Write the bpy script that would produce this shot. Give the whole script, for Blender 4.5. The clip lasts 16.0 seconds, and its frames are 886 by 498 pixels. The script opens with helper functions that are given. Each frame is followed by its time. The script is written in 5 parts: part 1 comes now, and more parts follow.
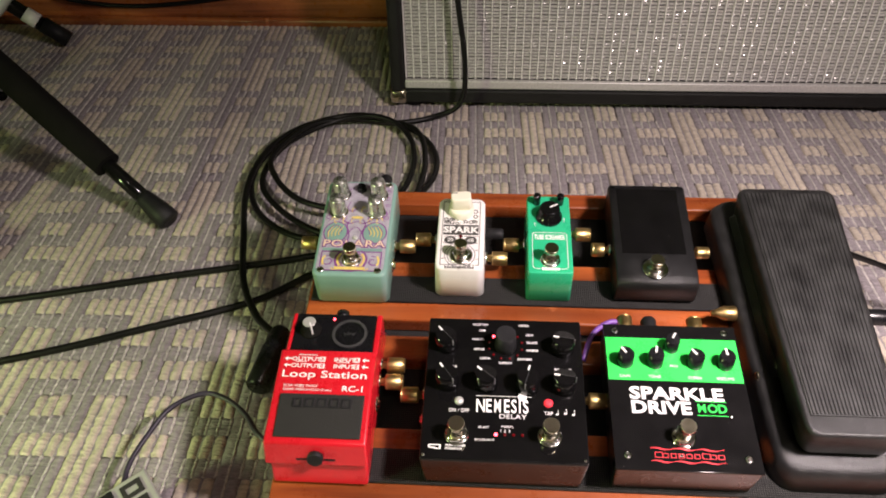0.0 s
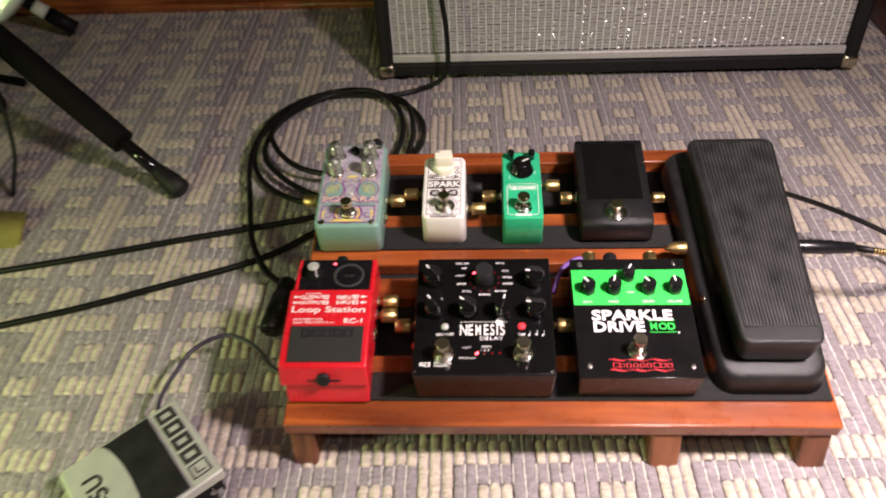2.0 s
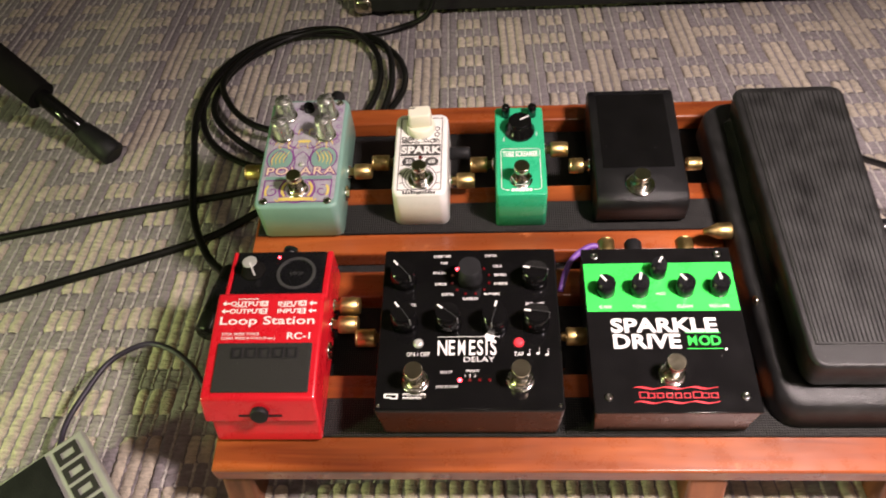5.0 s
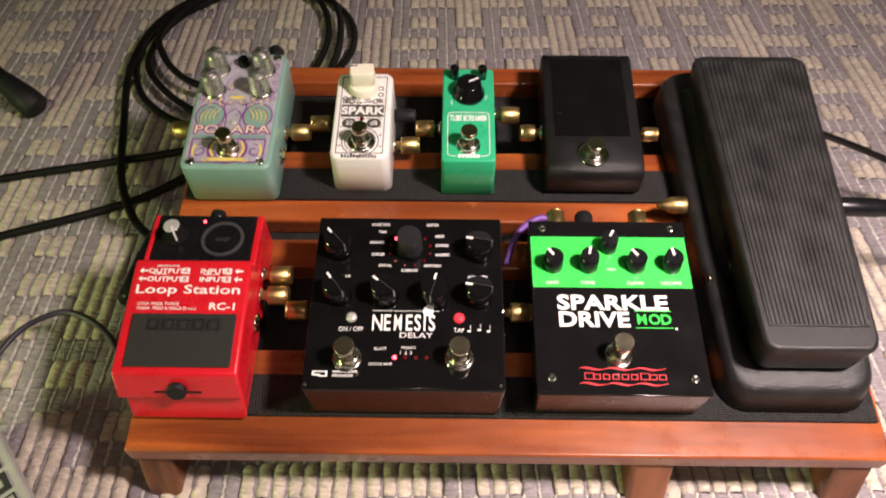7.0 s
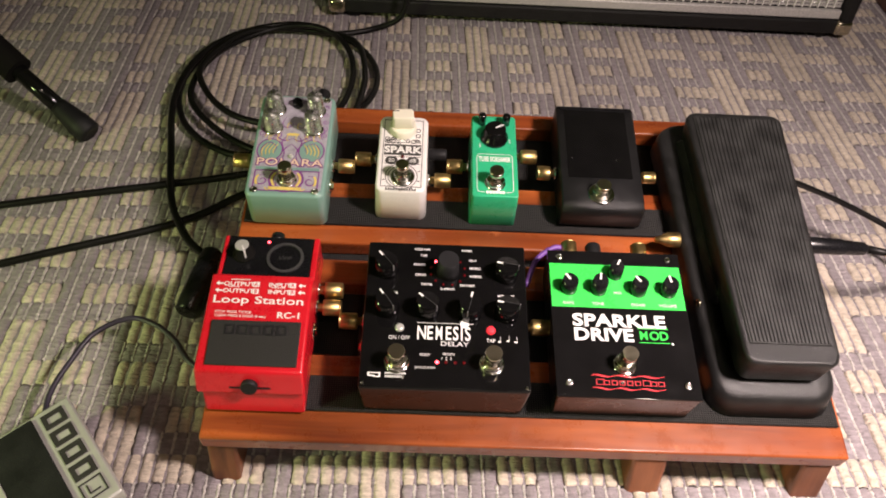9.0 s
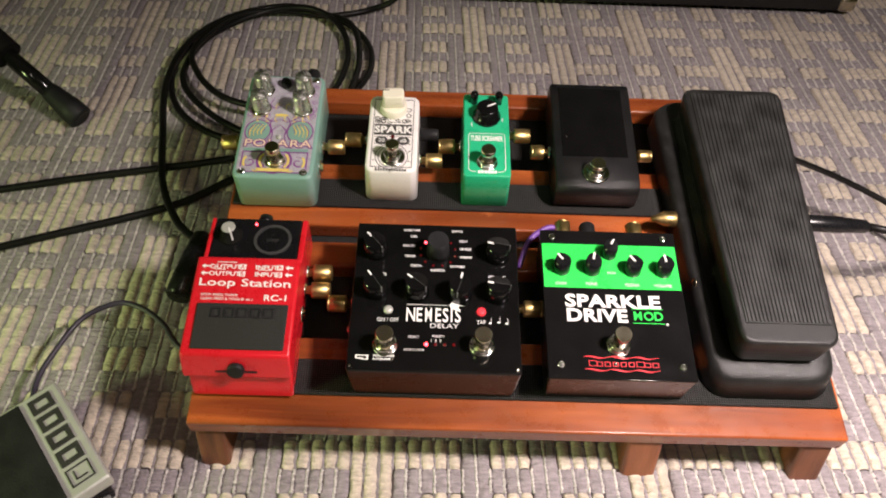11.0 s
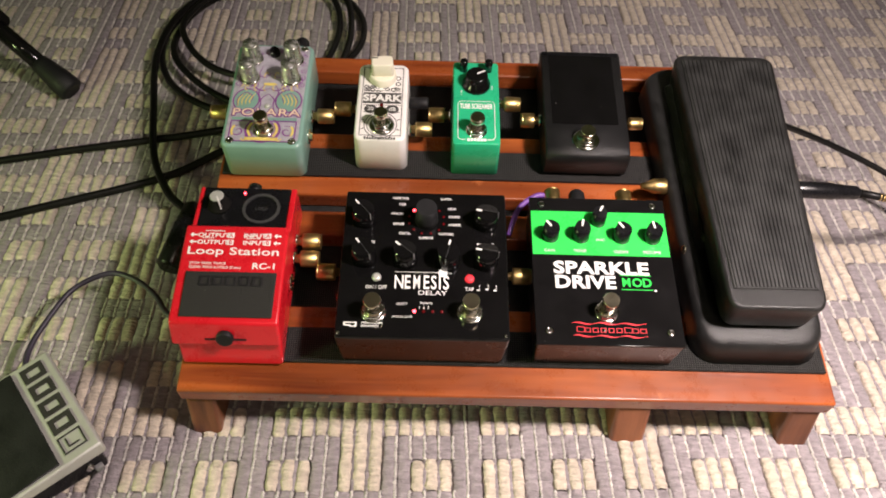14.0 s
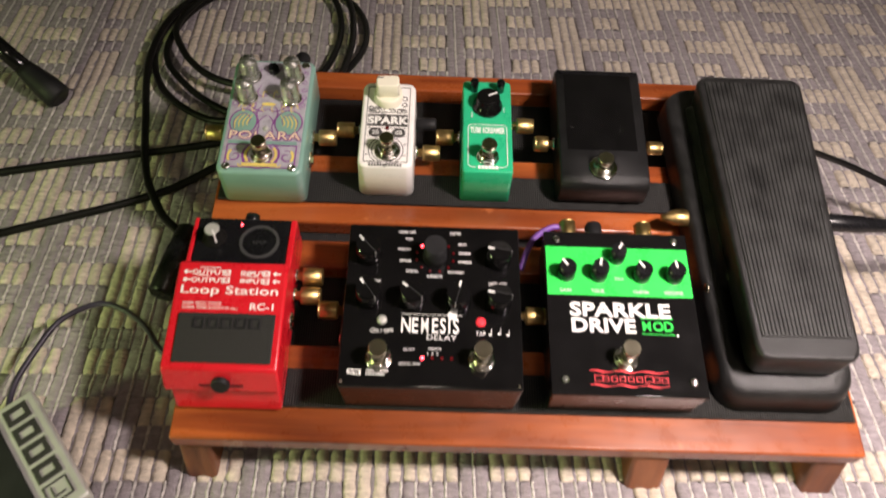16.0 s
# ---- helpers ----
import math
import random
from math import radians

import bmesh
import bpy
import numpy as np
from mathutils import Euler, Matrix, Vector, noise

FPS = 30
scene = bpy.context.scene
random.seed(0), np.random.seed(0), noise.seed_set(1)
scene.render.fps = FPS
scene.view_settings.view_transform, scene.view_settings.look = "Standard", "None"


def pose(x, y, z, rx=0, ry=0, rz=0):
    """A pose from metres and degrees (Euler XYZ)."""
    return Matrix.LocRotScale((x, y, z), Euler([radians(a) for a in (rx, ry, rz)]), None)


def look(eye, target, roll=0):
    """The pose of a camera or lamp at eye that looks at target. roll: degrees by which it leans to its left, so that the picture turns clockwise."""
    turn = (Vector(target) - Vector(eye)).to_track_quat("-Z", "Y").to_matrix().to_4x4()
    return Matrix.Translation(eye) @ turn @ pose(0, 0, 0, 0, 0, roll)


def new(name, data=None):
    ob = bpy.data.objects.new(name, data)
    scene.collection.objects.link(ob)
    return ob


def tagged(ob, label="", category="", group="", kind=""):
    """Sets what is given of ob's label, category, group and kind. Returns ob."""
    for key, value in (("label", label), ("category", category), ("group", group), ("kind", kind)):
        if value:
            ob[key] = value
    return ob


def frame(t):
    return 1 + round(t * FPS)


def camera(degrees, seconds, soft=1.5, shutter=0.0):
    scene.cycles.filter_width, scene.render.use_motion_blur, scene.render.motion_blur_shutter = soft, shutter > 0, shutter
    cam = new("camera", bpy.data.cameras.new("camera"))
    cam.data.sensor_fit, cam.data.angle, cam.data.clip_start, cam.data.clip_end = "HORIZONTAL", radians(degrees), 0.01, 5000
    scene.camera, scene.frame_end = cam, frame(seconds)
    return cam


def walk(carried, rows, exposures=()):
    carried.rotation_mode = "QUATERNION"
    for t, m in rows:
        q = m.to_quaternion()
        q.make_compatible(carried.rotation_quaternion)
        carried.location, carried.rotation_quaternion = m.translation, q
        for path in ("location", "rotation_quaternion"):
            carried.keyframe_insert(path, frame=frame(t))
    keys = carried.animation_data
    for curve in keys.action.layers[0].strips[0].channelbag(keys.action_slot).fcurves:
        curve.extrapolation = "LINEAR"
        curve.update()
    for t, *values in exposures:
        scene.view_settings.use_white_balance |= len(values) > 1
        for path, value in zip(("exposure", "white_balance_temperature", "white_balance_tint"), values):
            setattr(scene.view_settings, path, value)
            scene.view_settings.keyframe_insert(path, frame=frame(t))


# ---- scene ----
cam = camera(58.3, 16.0, 1.85, 0.5)
PATH = [
    (0, (0.154, -0.316, 0.565), (0.041, 1.226, -0.704), -1.3),
    (0.5, (0.159, -0.316, 0.562), (0.055, 1.207, -0.731), -1.2),
    (1, (0.171, -0.32, 0.554), (0.09, 1.179, -0.768), -1.8),
    (1.5, (0.168, -0.322, 0.555), (0.097, 1.168, -0.777), -1.9),
    (2, (0.171, -0.404, 0.601), (0.062, 1.107, -0.704), -3.2),
    (2.2, (0.188, -0.46, 0.616), (0.027, 1.083, -0.647), -5.6),
    (2.5, (0.212, -0.513, 0.627), (-0.009, 1.077, -0.566), -6.6),
    (2.6, (0.228, -0.504, 0.627), (0.006, 1.097, -0.551), -7.2),
    (2.8, (0.252, -0.463, 0.61), (0.03, 1.123, -0.589), -8.5),
    (3, (0.261, -0.416, 0.588), (0.058, 1.096, -0.705), -9.3),
    (3.2, (0.234, -0.346, 0.578), (0.148, 1.086, -0.816), -3.5),
    (5.3, (0.171, -0.253, 0.502), (0.045, 1.157, -0.91), -4.5),
    (5.5, (0.162, -0.25, 0.489), (0.172, 1.198, -0.892), -0.4),
    (6, (0.161, -0.255, 0.455), (0.173, 1.109, -1.009), 5.1),
    (6.5, (0.186, -0.25, 0.472), (0.137, 1.149, -0.957), 0.5),
    (7, (0.195, -0.235, 0.49), (0.174, 1.13, -0.972), -0.1),
    (7.5, (0.197, -0.265, 0.537), (0.177, 1.16, -0.866), -1.3),
    (8, (0.174, -0.284, 0.555), (0.189, 1.131, -0.858), 0.8),
    (8.5, (0.164, -0.293, 0.559), (0.201, 1.131, -0.845), 2.4),
    (8.7, (0.149, -0.295, 0.553), (0.201, 1.124, -0.856), 3.7),
    (10.8, (0.166, -0.294, 0.547), (0.192, 1.095, -0.891), 2.4),
    (11, (0.164, -0.291, 0.54), (0.194, 1.096, -0.901), 2.6),
    (11.5, (0.173, -0.287, 0.531), (0.252, 1.057, -0.948), 4.4),
    (12, (0.171, -0.289, 0.534), (0.211, 1.057, -0.945), 3.3),
    (12.5, (0.172, -0.292, 0.532), (0.21, 1.05, -0.951), 3.2),
    (13, (0.175, -0.293, 0.533), (0.215, 1.045, -0.953), 2.7),
    (13.5, (0.174, -0.294, 0.533), (0.198, 1.049, -0.949), 2.0),
    (14, (0.174, -0.296, 0.535), (0.2, 1.05, -0.944), 2.2),
    (14.5, (0.175, -0.297, 0.533), (0.206, 1.057, -0.94), 2.3),
    (15, (0.172, -0.297, 0.53), (0.206, 1.056, -0.942), 2.4),
    (15.5, (0.171, -0.299, 0.527), (0.199, 1.054, -0.946), 2.5),
    (16, (0.164, -0.243, 0.537), (0.202, 1.063, -0.978), 3.1),
]
EXPOSURES = [(0.0, -0.03, 6500, 15), (0.7, -0.01, 6600, 17), (1.5, -0.07, 6600, 20), (2.3, -0.11, 6500, 16), (3.0, -0.13, 6600, 17), (5.3, -0.10, 6750, 16), (6.5, -0.28, 6850, 16), (7.5, -0.24, 6850, 16), (8.5, -0.26, 6900, 16), (11.0, -0.28, 6600, 10), (16.0, -0.31, 6700, 11)]
walk(cam, [(t, look(eye, target, roll)) for t, eye, target, roll in PATH], EXPOSURES)

# ---- world and light ----
world = bpy.data.worlds.new("room_ambient")
scene.world = world
world.use_nodes = True
world.node_tree.nodes["Background"].inputs[0].default_value = (0.9, 0.85, 0.75, 1)
world.node_tree.nodes["Background"].inputs[1].default_value = 0.06


def lamp(name, eye, target, size, watts, colour, spread=180):
    data = bpy.data.lights.new(name, "AREA")
    data.shape, data.size, data.energy, data.color = "DISK", size, watts, colour
    data.spread = radians(spread)
    ob = new(name, data)
    ob.matrix_world = look(eye, target)
    return ob


lamp("table_lamp_light", (0.53, -0.12, 0.67), (0.46, -0.01, 0.0), 0.09, 8.3, (1.0, 0.865, 0.84), 136)
lamp("side_lamp_light", (-0.62, -0.27, 0.28), (-0.42, -0.14, 0.0), 0.12, 3.4, (0.76, 1.0, 0.40), 140)
# Unseen fill lamp, added high behind the camera to brighten the pedals' front faces.
lamp("front_fill_light", (0.50, -1.25, 2.10), (0.3, 0.1, 0.0), 0.16, 5.6, (1.0, 0.86, 0.72))

# ---- materials ----


def mat(name, colour, rough=0.5, metal=0.0, vary=0.12, scale=60.0, bump=0.0, coat=0.0, fine=900.0, spec=0.5):
    """Principled surface with two scales of tone and a fine relief, in metres."""
    m = bpy.data.materials.new(name)
    m.use_nodes = True
    n, l = m.node_tree.nodes, m.node_tree.links
    b = n["Principled BSDF"]
    b.inputs["Metallic"].default_value = metal
    b.inputs["Coat Weight"].default_value = coat
    b.inputs["Coat Roughness"].default_value = 0.08
    b.inputs["Specular IOR Level"].default_value = spec
    tc = n.new("ShaderNodeTexCoord")
    a, f = n.new("ShaderNodeTexNoise"), n.new("ShaderNodeTexNoise")
    a.inputs["Scale"].default_value, f.inputs["Scale"].default_value = scale, fine
    a.inputs["Detail"].default_value = 4
    for t in (a, f):
        l.new(tc.outputs["Object"], t.inputs["Vector"])
    add = n.new("ShaderNodeMath")
    add.operation = "MULTIPLY_ADD"
    l.new(f.outputs["Fac"], add.inputs[0])
    add.inputs[1].default_value = 0.4
    l.new(a.outputs["Fac"], add.inputs[2])
    ramp = n.new("ShaderNodeValToRGB")
    e = ramp.color_ramp.elements
    e[0].position, e[1].position = 0.45, 0.95
    e[0].color = (*[c * (1 - vary) for c in colour], 1)
    e[1].color = (*[min(1, c * (1 + vary)) for c in colour], 1)
    l.new(add.outputs[0], ramp.inputs["Fac"])
    l.new(ramp.outputs["Color"], b.inputs["Base Color"])
    mr = n.new("ShaderNodeMapRange")
    mr.inputs["From Min"].default_value, mr.inputs["From Max"].default_value = 0.4, 1.0
    mr.inputs["To Min"].default_value, mr.inputs["To Max"].default_value = max(0.02, rough - 0.08), min(1, rough + 0.08)
    l.new(add.outputs[0], mr.inputs["Value"])
    l.new(mr.outputs["Result"], b.inputs["Roughness"])
    if bump:
        bp = n.new("ShaderNodeBump")
        bp.inputs["Strength"].default_value = bump
        bp.inputs["Distance"].default_value = 0.001
        l.new(f.outputs["Fac"], bp.inputs["Height"])
        l.new(bp.outputs["Normal"], b.inputs["Normal"])
    return m


def glow(name, colour, strength):
    m = bpy.data.materials.new(name)
    m.use_nodes = True
    b = m.node_tree.nodes["Principled BSDF"]
    b.inputs["Base Color"].default_value = (*colour, 1)
    b.inputs["Emission Color"].default_value = (*colour, 1)
    b.inputs["Emission Strength"].default_value = strength
    return m


def wood(name, dark, light, rough=0.28, along="X", coat=0.5):
    m = mat(name, light, rough, coat=coat, spec=0.45)
    n, l = m.node_tree.nodes, m.node_tree.links
    b = n["Principled BSDF"]
    b.inputs["Coat Roughness"].default_value = 0.27
    tc = n.new("ShaderNodeTexCoord")
    mp = n.new("ShaderNodeMapping")
    mp.inputs["Scale"].default_value = {"X": (4, 70, 70), "Y": (70, 4, 70), "Z": (70, 70, 4)}[along]
    l.new(tc.outputs["Object"], mp.inputs["Vector"])
    oi = n.new("ShaderNodeObjectInfo")
    l.new(oi.outputs["Random"], mp.inputs["Location"])
    g = n.new("ShaderNodeTexNoise")
    g.inputs["Scale"].default_value, g.inputs["Detail"].default_value, g.inputs["Distortion"].default_value = 1.0, 8, 0.6
    l.new(mp.outputs["Vector"], g.inputs["Vector"])
    r = n.new("ShaderNodeValToRGB")
    r.color_ramp.elements[0].position, r.color_ramp.elements[1].position = 0.28, 0.62
    r.color_ramp.elements[0].color, r.color_ramp.elements[1].color = (*dark, 1), (*light, 1)
    l.new(g.outputs["Fac"], r.inputs["Fac"])
    l.new(r.outputs["Color"], b.inputs["Base Color"])
    # slow bands of stain, and scuffs where the lacquer is worn
    mp2 = n.new("ShaderNodeMapping")
    mp2.inputs["Scale"].default_value = {"X": (5, 26, 26), "Y": (26, 5, 26), "Z": (26, 26, 5)}[along]
    l.new(tc.outputs["Object"], mp2.inputs["Vector"])
    l.new(oi.outputs["Random"], mp2.inputs["Location"])
    band, scuff = n.new("ShaderNodeTexNoise"), n.new("ShaderNodeTexNoise")
    band.inputs["Scale"].default_value, band.inputs["Detail"].default_value = 1.0, 5
    scuff.inputs["Scale"].default_value, scuff.inputs["Detail"].default_value = 55.0, 8
    l.new(mp2.outputs["Vector"], band.inputs["Vector"])
    l.new(tc.outputs["Object"], scuff.inputs["Vector"])
    hsv, mr = n.new("ShaderNodeHueSaturation"), n.new("ShaderNodeMapRange")
    mr.inputs["From Min"].default_value, mr.inputs["From Max"].default_value = 0.3, 0.7
    mr.inputs["To Min"].default_value, mr.inputs["To Max"].default_value = 0.55, 1.32
    l.new(band.outputs["Fac"], mr.inputs["Value"])
    l.new(mr.outputs["Result"], hsv.inputs["Value"])
    l.new(r.outputs["Color"], hsv.inputs["Color"])
    wear = n.new("ShaderNodeValToRGB")
    wear.color_ramp.elements[0].position, wear.color_ramp.elements[1].position = 0.66, 0.74
    wear.color_ramp.elements[0].color, wear.color_ramp.elements[1].color = (0, 0, 0, 1), (0.6, 0.6, 0.6, 1)
    l.new(scuff.outputs["Fac"], wear.inputs["Fac"])
    mix = n.new("ShaderNodeMixRGB")
    l.new(wear.outputs["Color"], mix.inputs["Fac"])
    l.new(hsv.outputs["Color"], mix.inputs["Color1"])
    mix.inputs["Color2"].default_value = (min(1, light[0] * 1.3), light[1] * 1.7, light[2] * 2.4, 1)
    l.new(mix.outputs["Color"], b.inputs["Base Color"])
    bp = n.new("ShaderNodeBump")
    bp.inputs["Strength"].default_value, bp.inputs["Distance"].default_value = 0.15, 0.001
    l.new(g.outputs["Fac"], bp.inputs["Height"])
    l.new(bp.outputs["Normal"], b.inputs["Normal"])
    return m


def mesh_tape():
    """Hook tape: a square weave of black bristles with grey lint."""
    m = mat("hook_tape", (0.011, 0.0108, 0.0105), 0.7, vary=0.8, scale=260, bump=0.6, fine=900, spec=0.25)
    n, l = m.node_tree.nodes, m.node_tree.links
    b = n["Principled BSDF"]
    tc = n.new("ShaderNodeTexCoord")
    h = None
    for axis in ("X", "Y"):
        wv = n.new("ShaderNodeTexWave")
        wv.bands_direction = axis
        wv.inputs["Scale"].default_value = 190
        wv.inputs["Distortion"].default_value = 0.6
        l.new(tc.outputs["Object"], wv.inputs["Vector"])
        if h is None:
            h = wv.outputs["Fac"]
        else:
            mul = n.new("ShaderNodeMath")
            mul.operation = "MULTIPLY"
            l.new(h, mul.inputs[0])
            l.new(wv.outputs["Fac"], mul.inputs[1])
            h = mul.outputs[0]
    bp = n.new("ShaderNodeBump")
    bp.inputs["Strength"].default_value, bp.inputs["Distance"].default_value = 1.0, 0.0012
    l.new(h, bp.inputs["Height"])
    l.new(b.inputs["Normal"].links[0].from_socket, bp.inputs["Normal"])
    l.new(bp.outputs["Normal"], b.inputs["Normal"])
    weave = n.new("ShaderNodeMixRGB")
    l.new(h, weave.inputs["Fac"])
    l.new(b.inputs["Base Color"].links[0].from_socket, weave.inputs["Color1"])
    weave.inputs["Color2"].default_value = (0.085, 0.082, 0.078, 1)
    l.new(weave.outputs["Color"], b.inputs["Base Color"])
    lint = n.new("ShaderNodeTexNoise")
    lint.inputs["Scale"].default_value, lint.inputs["Detail"].default_value = 420, 6
    l.new(tc.outputs["Object"], lint.inputs["Vector"])
    ramp = n.new("ShaderNodeValToRGB")
    ramp.color_ramp.elements[0].position, ramp.color_ramp.elements[1].position = 0.66, 0.76
    ramp.color_ramp.elements[0].color, ramp.color_ramp.elements[1].color = (0, 0, 0, 1), (0.5, 0.5, 0.5, 1)
    l.new(lint.outputs["Fac"], ramp.inputs["Fac"])
    mix = n.new("ShaderNodeMixRGB")
    l.new(ramp.outputs["Color"], mix.inputs["Fac"])
    l.new(b.inputs["Base Color"].links[0].from_socket, mix.inputs["Color1"])
    mix.inputs["Color2"].default_value = (0.09, 0.085, 0.08, 1)
    l.new(mix.outputs["Color"], b.inputs["Base Color"])
    return m


M = {
    "wood": wood("stained_wood", (0.14, 0.024, 0.008), (0.41, 0.102, 0.024), 0.30, "X", 0.35),
    "leg_wood": wood("brown_leg_wood", (0.085, 0.026, 0.012), (0.26, 0.090, 0.040), 0.45, "Z", 0.05),
    "base_wood": wood("baseboard_wood", (0.13, 0.032, 0.012), (0.46, 0.14, 0.04), 0.3),
    "velcro": mesh_tape(),
    "black": mat("black_enamel", (0.0065, 0.0062, 0.0064), 0.11, vary=0.2, spec=0.30),
    "satin_black": mat("satin_black_paint", (0.009, 0.0085, 0.0085), 0.30, vary=0.25, bump=0.1, spec=0.3),
    "soft_black": mat("black_rubber", (0.011, 0.011, 0.012), 0.55, bump=0.25, vary=0.3, spec=0.3),
    "cast_black": mat("cast_black_metal", (0.0085, 0.0085, 0.0088), 0.36, bump=0.35, fine=2200, vary=0.25, spec=0.35),
    "plastic": mat("black_plastic", (0.007, 0.007, 0.008), 0.28, vary=0.2, spec=0.35),
    "cable": mat("cable_rubber", (0.0055, 0.0052, 0.005), 0.42, vary=0.3, spec=0.22),
    "red": mat("red_enamel", (0.62, 0.012, 0.022), 0.3, coat=0.4, vary=0.06, bump=0.05),
    "pad": mat("grey_rubber_pad", (0.013, 0.012, 0.011), 0.75, bump=0.6, fine=1600, vary=0.2),
    "mint": mat("mint_enamel", (0.21, 0.37, 0.31), 0.35, coat=0.2, vary=0.06),
    "white": mat("white_enamel", (0.86, 0.83, 0.80), 0.32, coat=0.3, vary=0.04),
    "cream": mat("cream_plastic", (0.80, 0.76, 0.62), 0.35, vary=0.04),
    "green": mat("green_enamel", (0.02, 0.42, 0.20), 0.3, coat=0.3, vary=0.05),
    "lime": mat("bright_green_print", (0.03, 0.68, 0.09), 0.3, coat=0.3, vary=0.04),
    "chrome": mat("chrome", (0.82, 0.80, 0.76), 0.12, 1.0, vary=0.05),
    "spun": mat("spun_bright_metal", (0.74, 0.74, 0.70), 0.24, 0.9, vary=0.15, scale=900),
    "nickel": mat("worn_nickel", (0.62, 0.56, 0.42), 0.22, 1.0, vary=0.12),
    "brass": mat("brass", (0.57, 0.41, 0.17), 0.40, 1.0, vary=0.25, scale=250),
    "ink_white": mat("white_print", (0.82, 0.80, 0.78), 0.5, vary=0.05),
    "ink_black": mat("black_print", (0.03, 0.028, 0.028), 0.5, vary=0.1),
    "ink_red": mat("red_print", (0.62, 0.02, 0.03), 0.45, vary=0.1),
    "ink_purple": mat("purple_print", (0.22, 0.055, 0.25), 0.5, vary=0.2),
    "ink_yellow": mat("yellow_print", (0.72, 0.57, 0.15), 0.5, vary=0.15),
    "ink_lilac": mat("lilac_print", (0.38, 0.36, 0.41), 0.5, vary=0.2, scale=300),
    "ink_grey": mat("grey_print_and_glint", (0.20, 0.20, 0.20), 0.5, vary=0.1),
    "silver": mat("silver_paint", (0.58, 0.58, 0.54), 0.38, 0.4, vary=0.08),
    "ink_dark": mat("dark_grey_print_and_glint", (0.045, 0.045, 0.045), 0.5, vary=0.1),
    "ink_soft": mat("soft_black_print", (0.05, 0.047, 0.045), 0.5, vary=0.3, scale=400),
    "treadle": mat("worn_cast_black", (0.012, 0.012, 0.0118), 0.35, bump=0.45, fine=1300, vary=0.45, scale=90, spec=0.42),
    "rib_rubber": mat("worn_black_rubber", (0.020, 0.020, 0.0195), 0.46, bump=0.5, vary=0.7, scale=55, spec=0.42),
    "gloss_black": mat("gloss_black_enamel", (0.0045, 0.0043, 0.0045), 0.09, vary=0.2, spec=0.4),
    "ink_cream": mat("cream_print", (0.80, 0.62, 0.44), 0.5, vary=0.1),
    "led": glow("lit_red_lens", (1.0, 0.05, 0.07), 13.0),
    "led_dim": glow("dimly_lit_red_lens", (0.75, 0.03, 0.045), 0.7),
    "led_off": mat("dark_red_lens", (0.10, 0.004, 0.006), 0.15),
    "violet_black": mat("violet_black_rubber", (0.030, 0.024, 0.042), 0.45, vary=0.3),
    "purple": mat("purple_cable", (0.16, 0.06, 0.30), 0.45),
    "tolex": mat("black_tolex", (0.0075, 0.0072, 0.007), 0.5, spec=0.3, bump=1.0, fine=700, vary=0.25),
    "wall": mat("green_paint", (0.14, 0.205, 0.045), 0.7, vary=0.08, scale=3, bump=0.1, fine=300),
    "ceiling": mat("ceiling_paint", (0.7, 0.68, 0.62), 0.9, vary=0.04, scale=3),
    "foam": mat("black_foam", (0.0075, 0.0068, 0.006), 0.95, spec=0.15, bump=0.8, fine=1500, vary=0.3),
    "seafoam": mat("seafoam_lacquer", (0.70, 0.80, 0.72), 0.15, coat=0.8, vary=0.03),
    "leather": mat("brown_leather", (0.10, 0.022, 0.014), 0.5, bump=0.4, fine=500, vary=0.25),
    "tan": mat("tan_leather", (0.34, 0.12, 0.03), 0.55, bump=0.4, fine=500, vary=0.25),
    "olive": mat("olive_webbing", (0.25, 0.215, 0.05), 0.85, bump=0.8, fine=900, vary=0.2),
    "dark_wood": wood("dark_cabinet_wood", (0.05, 0.012, 0.006), (0.12, 0.03, 0.012), 0.35),
}


def dust(m, scale, share):
    """Sparse pale specks of dust on a dark surface."""
    n, l = m.node_tree.nodes, m.node_tree.links
    b = n["Principled BSDF"]
    tc, v = n.new("ShaderNodeTexCoord"), n.new("ShaderNodeTexVoronoi")
    v.inputs["Scale"].default_value = scale
    l.new(tc.outputs["Object"], v.inputs["Vector"])
    sep = n.new("ShaderNodeSeparateColor")
    l.new(v.outputs["Color"], sep.inputs["Color"])
    size, near, mix = n.new("ShaderNodeMapRange"), n.new("ShaderNodeMath"), n.new("ShaderNodeMixRGB")
    size.inputs["From Min"].default_value, size.inputs["From Max"].default_value = 1 - share, 1.0
    size.inputs["To Min"].default_value, size.inputs["To Max"].default_value = 0.0, 0.06
    l.new(sep.outputs[0], size.inputs["Value"])
    near.operation = "LESS_THAN"
    l.new(v.outputs["Distance"], near.inputs[0])
    l.new(size.outputs["Result"], near.inputs[1])
    l.new(near.outputs[0], mix.inputs["Fac"])
    l.new(b.inputs["Base Color"].links[0].from_socket, mix.inputs["Color1"])
    mix.inputs["Color2"].default_value = (0.22, 0.21, 0.19, 1)
    l.new(mix.outputs["Color"], b.inputs["Base Color"])


for key, scale, share in (("black", 170, 0.22), ("gloss_black", 190, 0.12), ("treadle", 160, 0.2), ("rib_rubber", 200, 0.3), ("pad", 200, 0.15)):
    dust(M[key], scale, share)

# ---- building helpers ----


def part(name, bm, material, parent=None, label="", m=None):
    me = bpy.data.meshes.new(name)
    bm.to_mesh(me)
    bm.free()
    me.materials.append(M[material])
    ob = new(name, me)
    if parent is not None:
        ob.parent = parent
    if m is not None:
        ob.matrix_basis = m
    if label:
        ob["label"] = label
    return ob


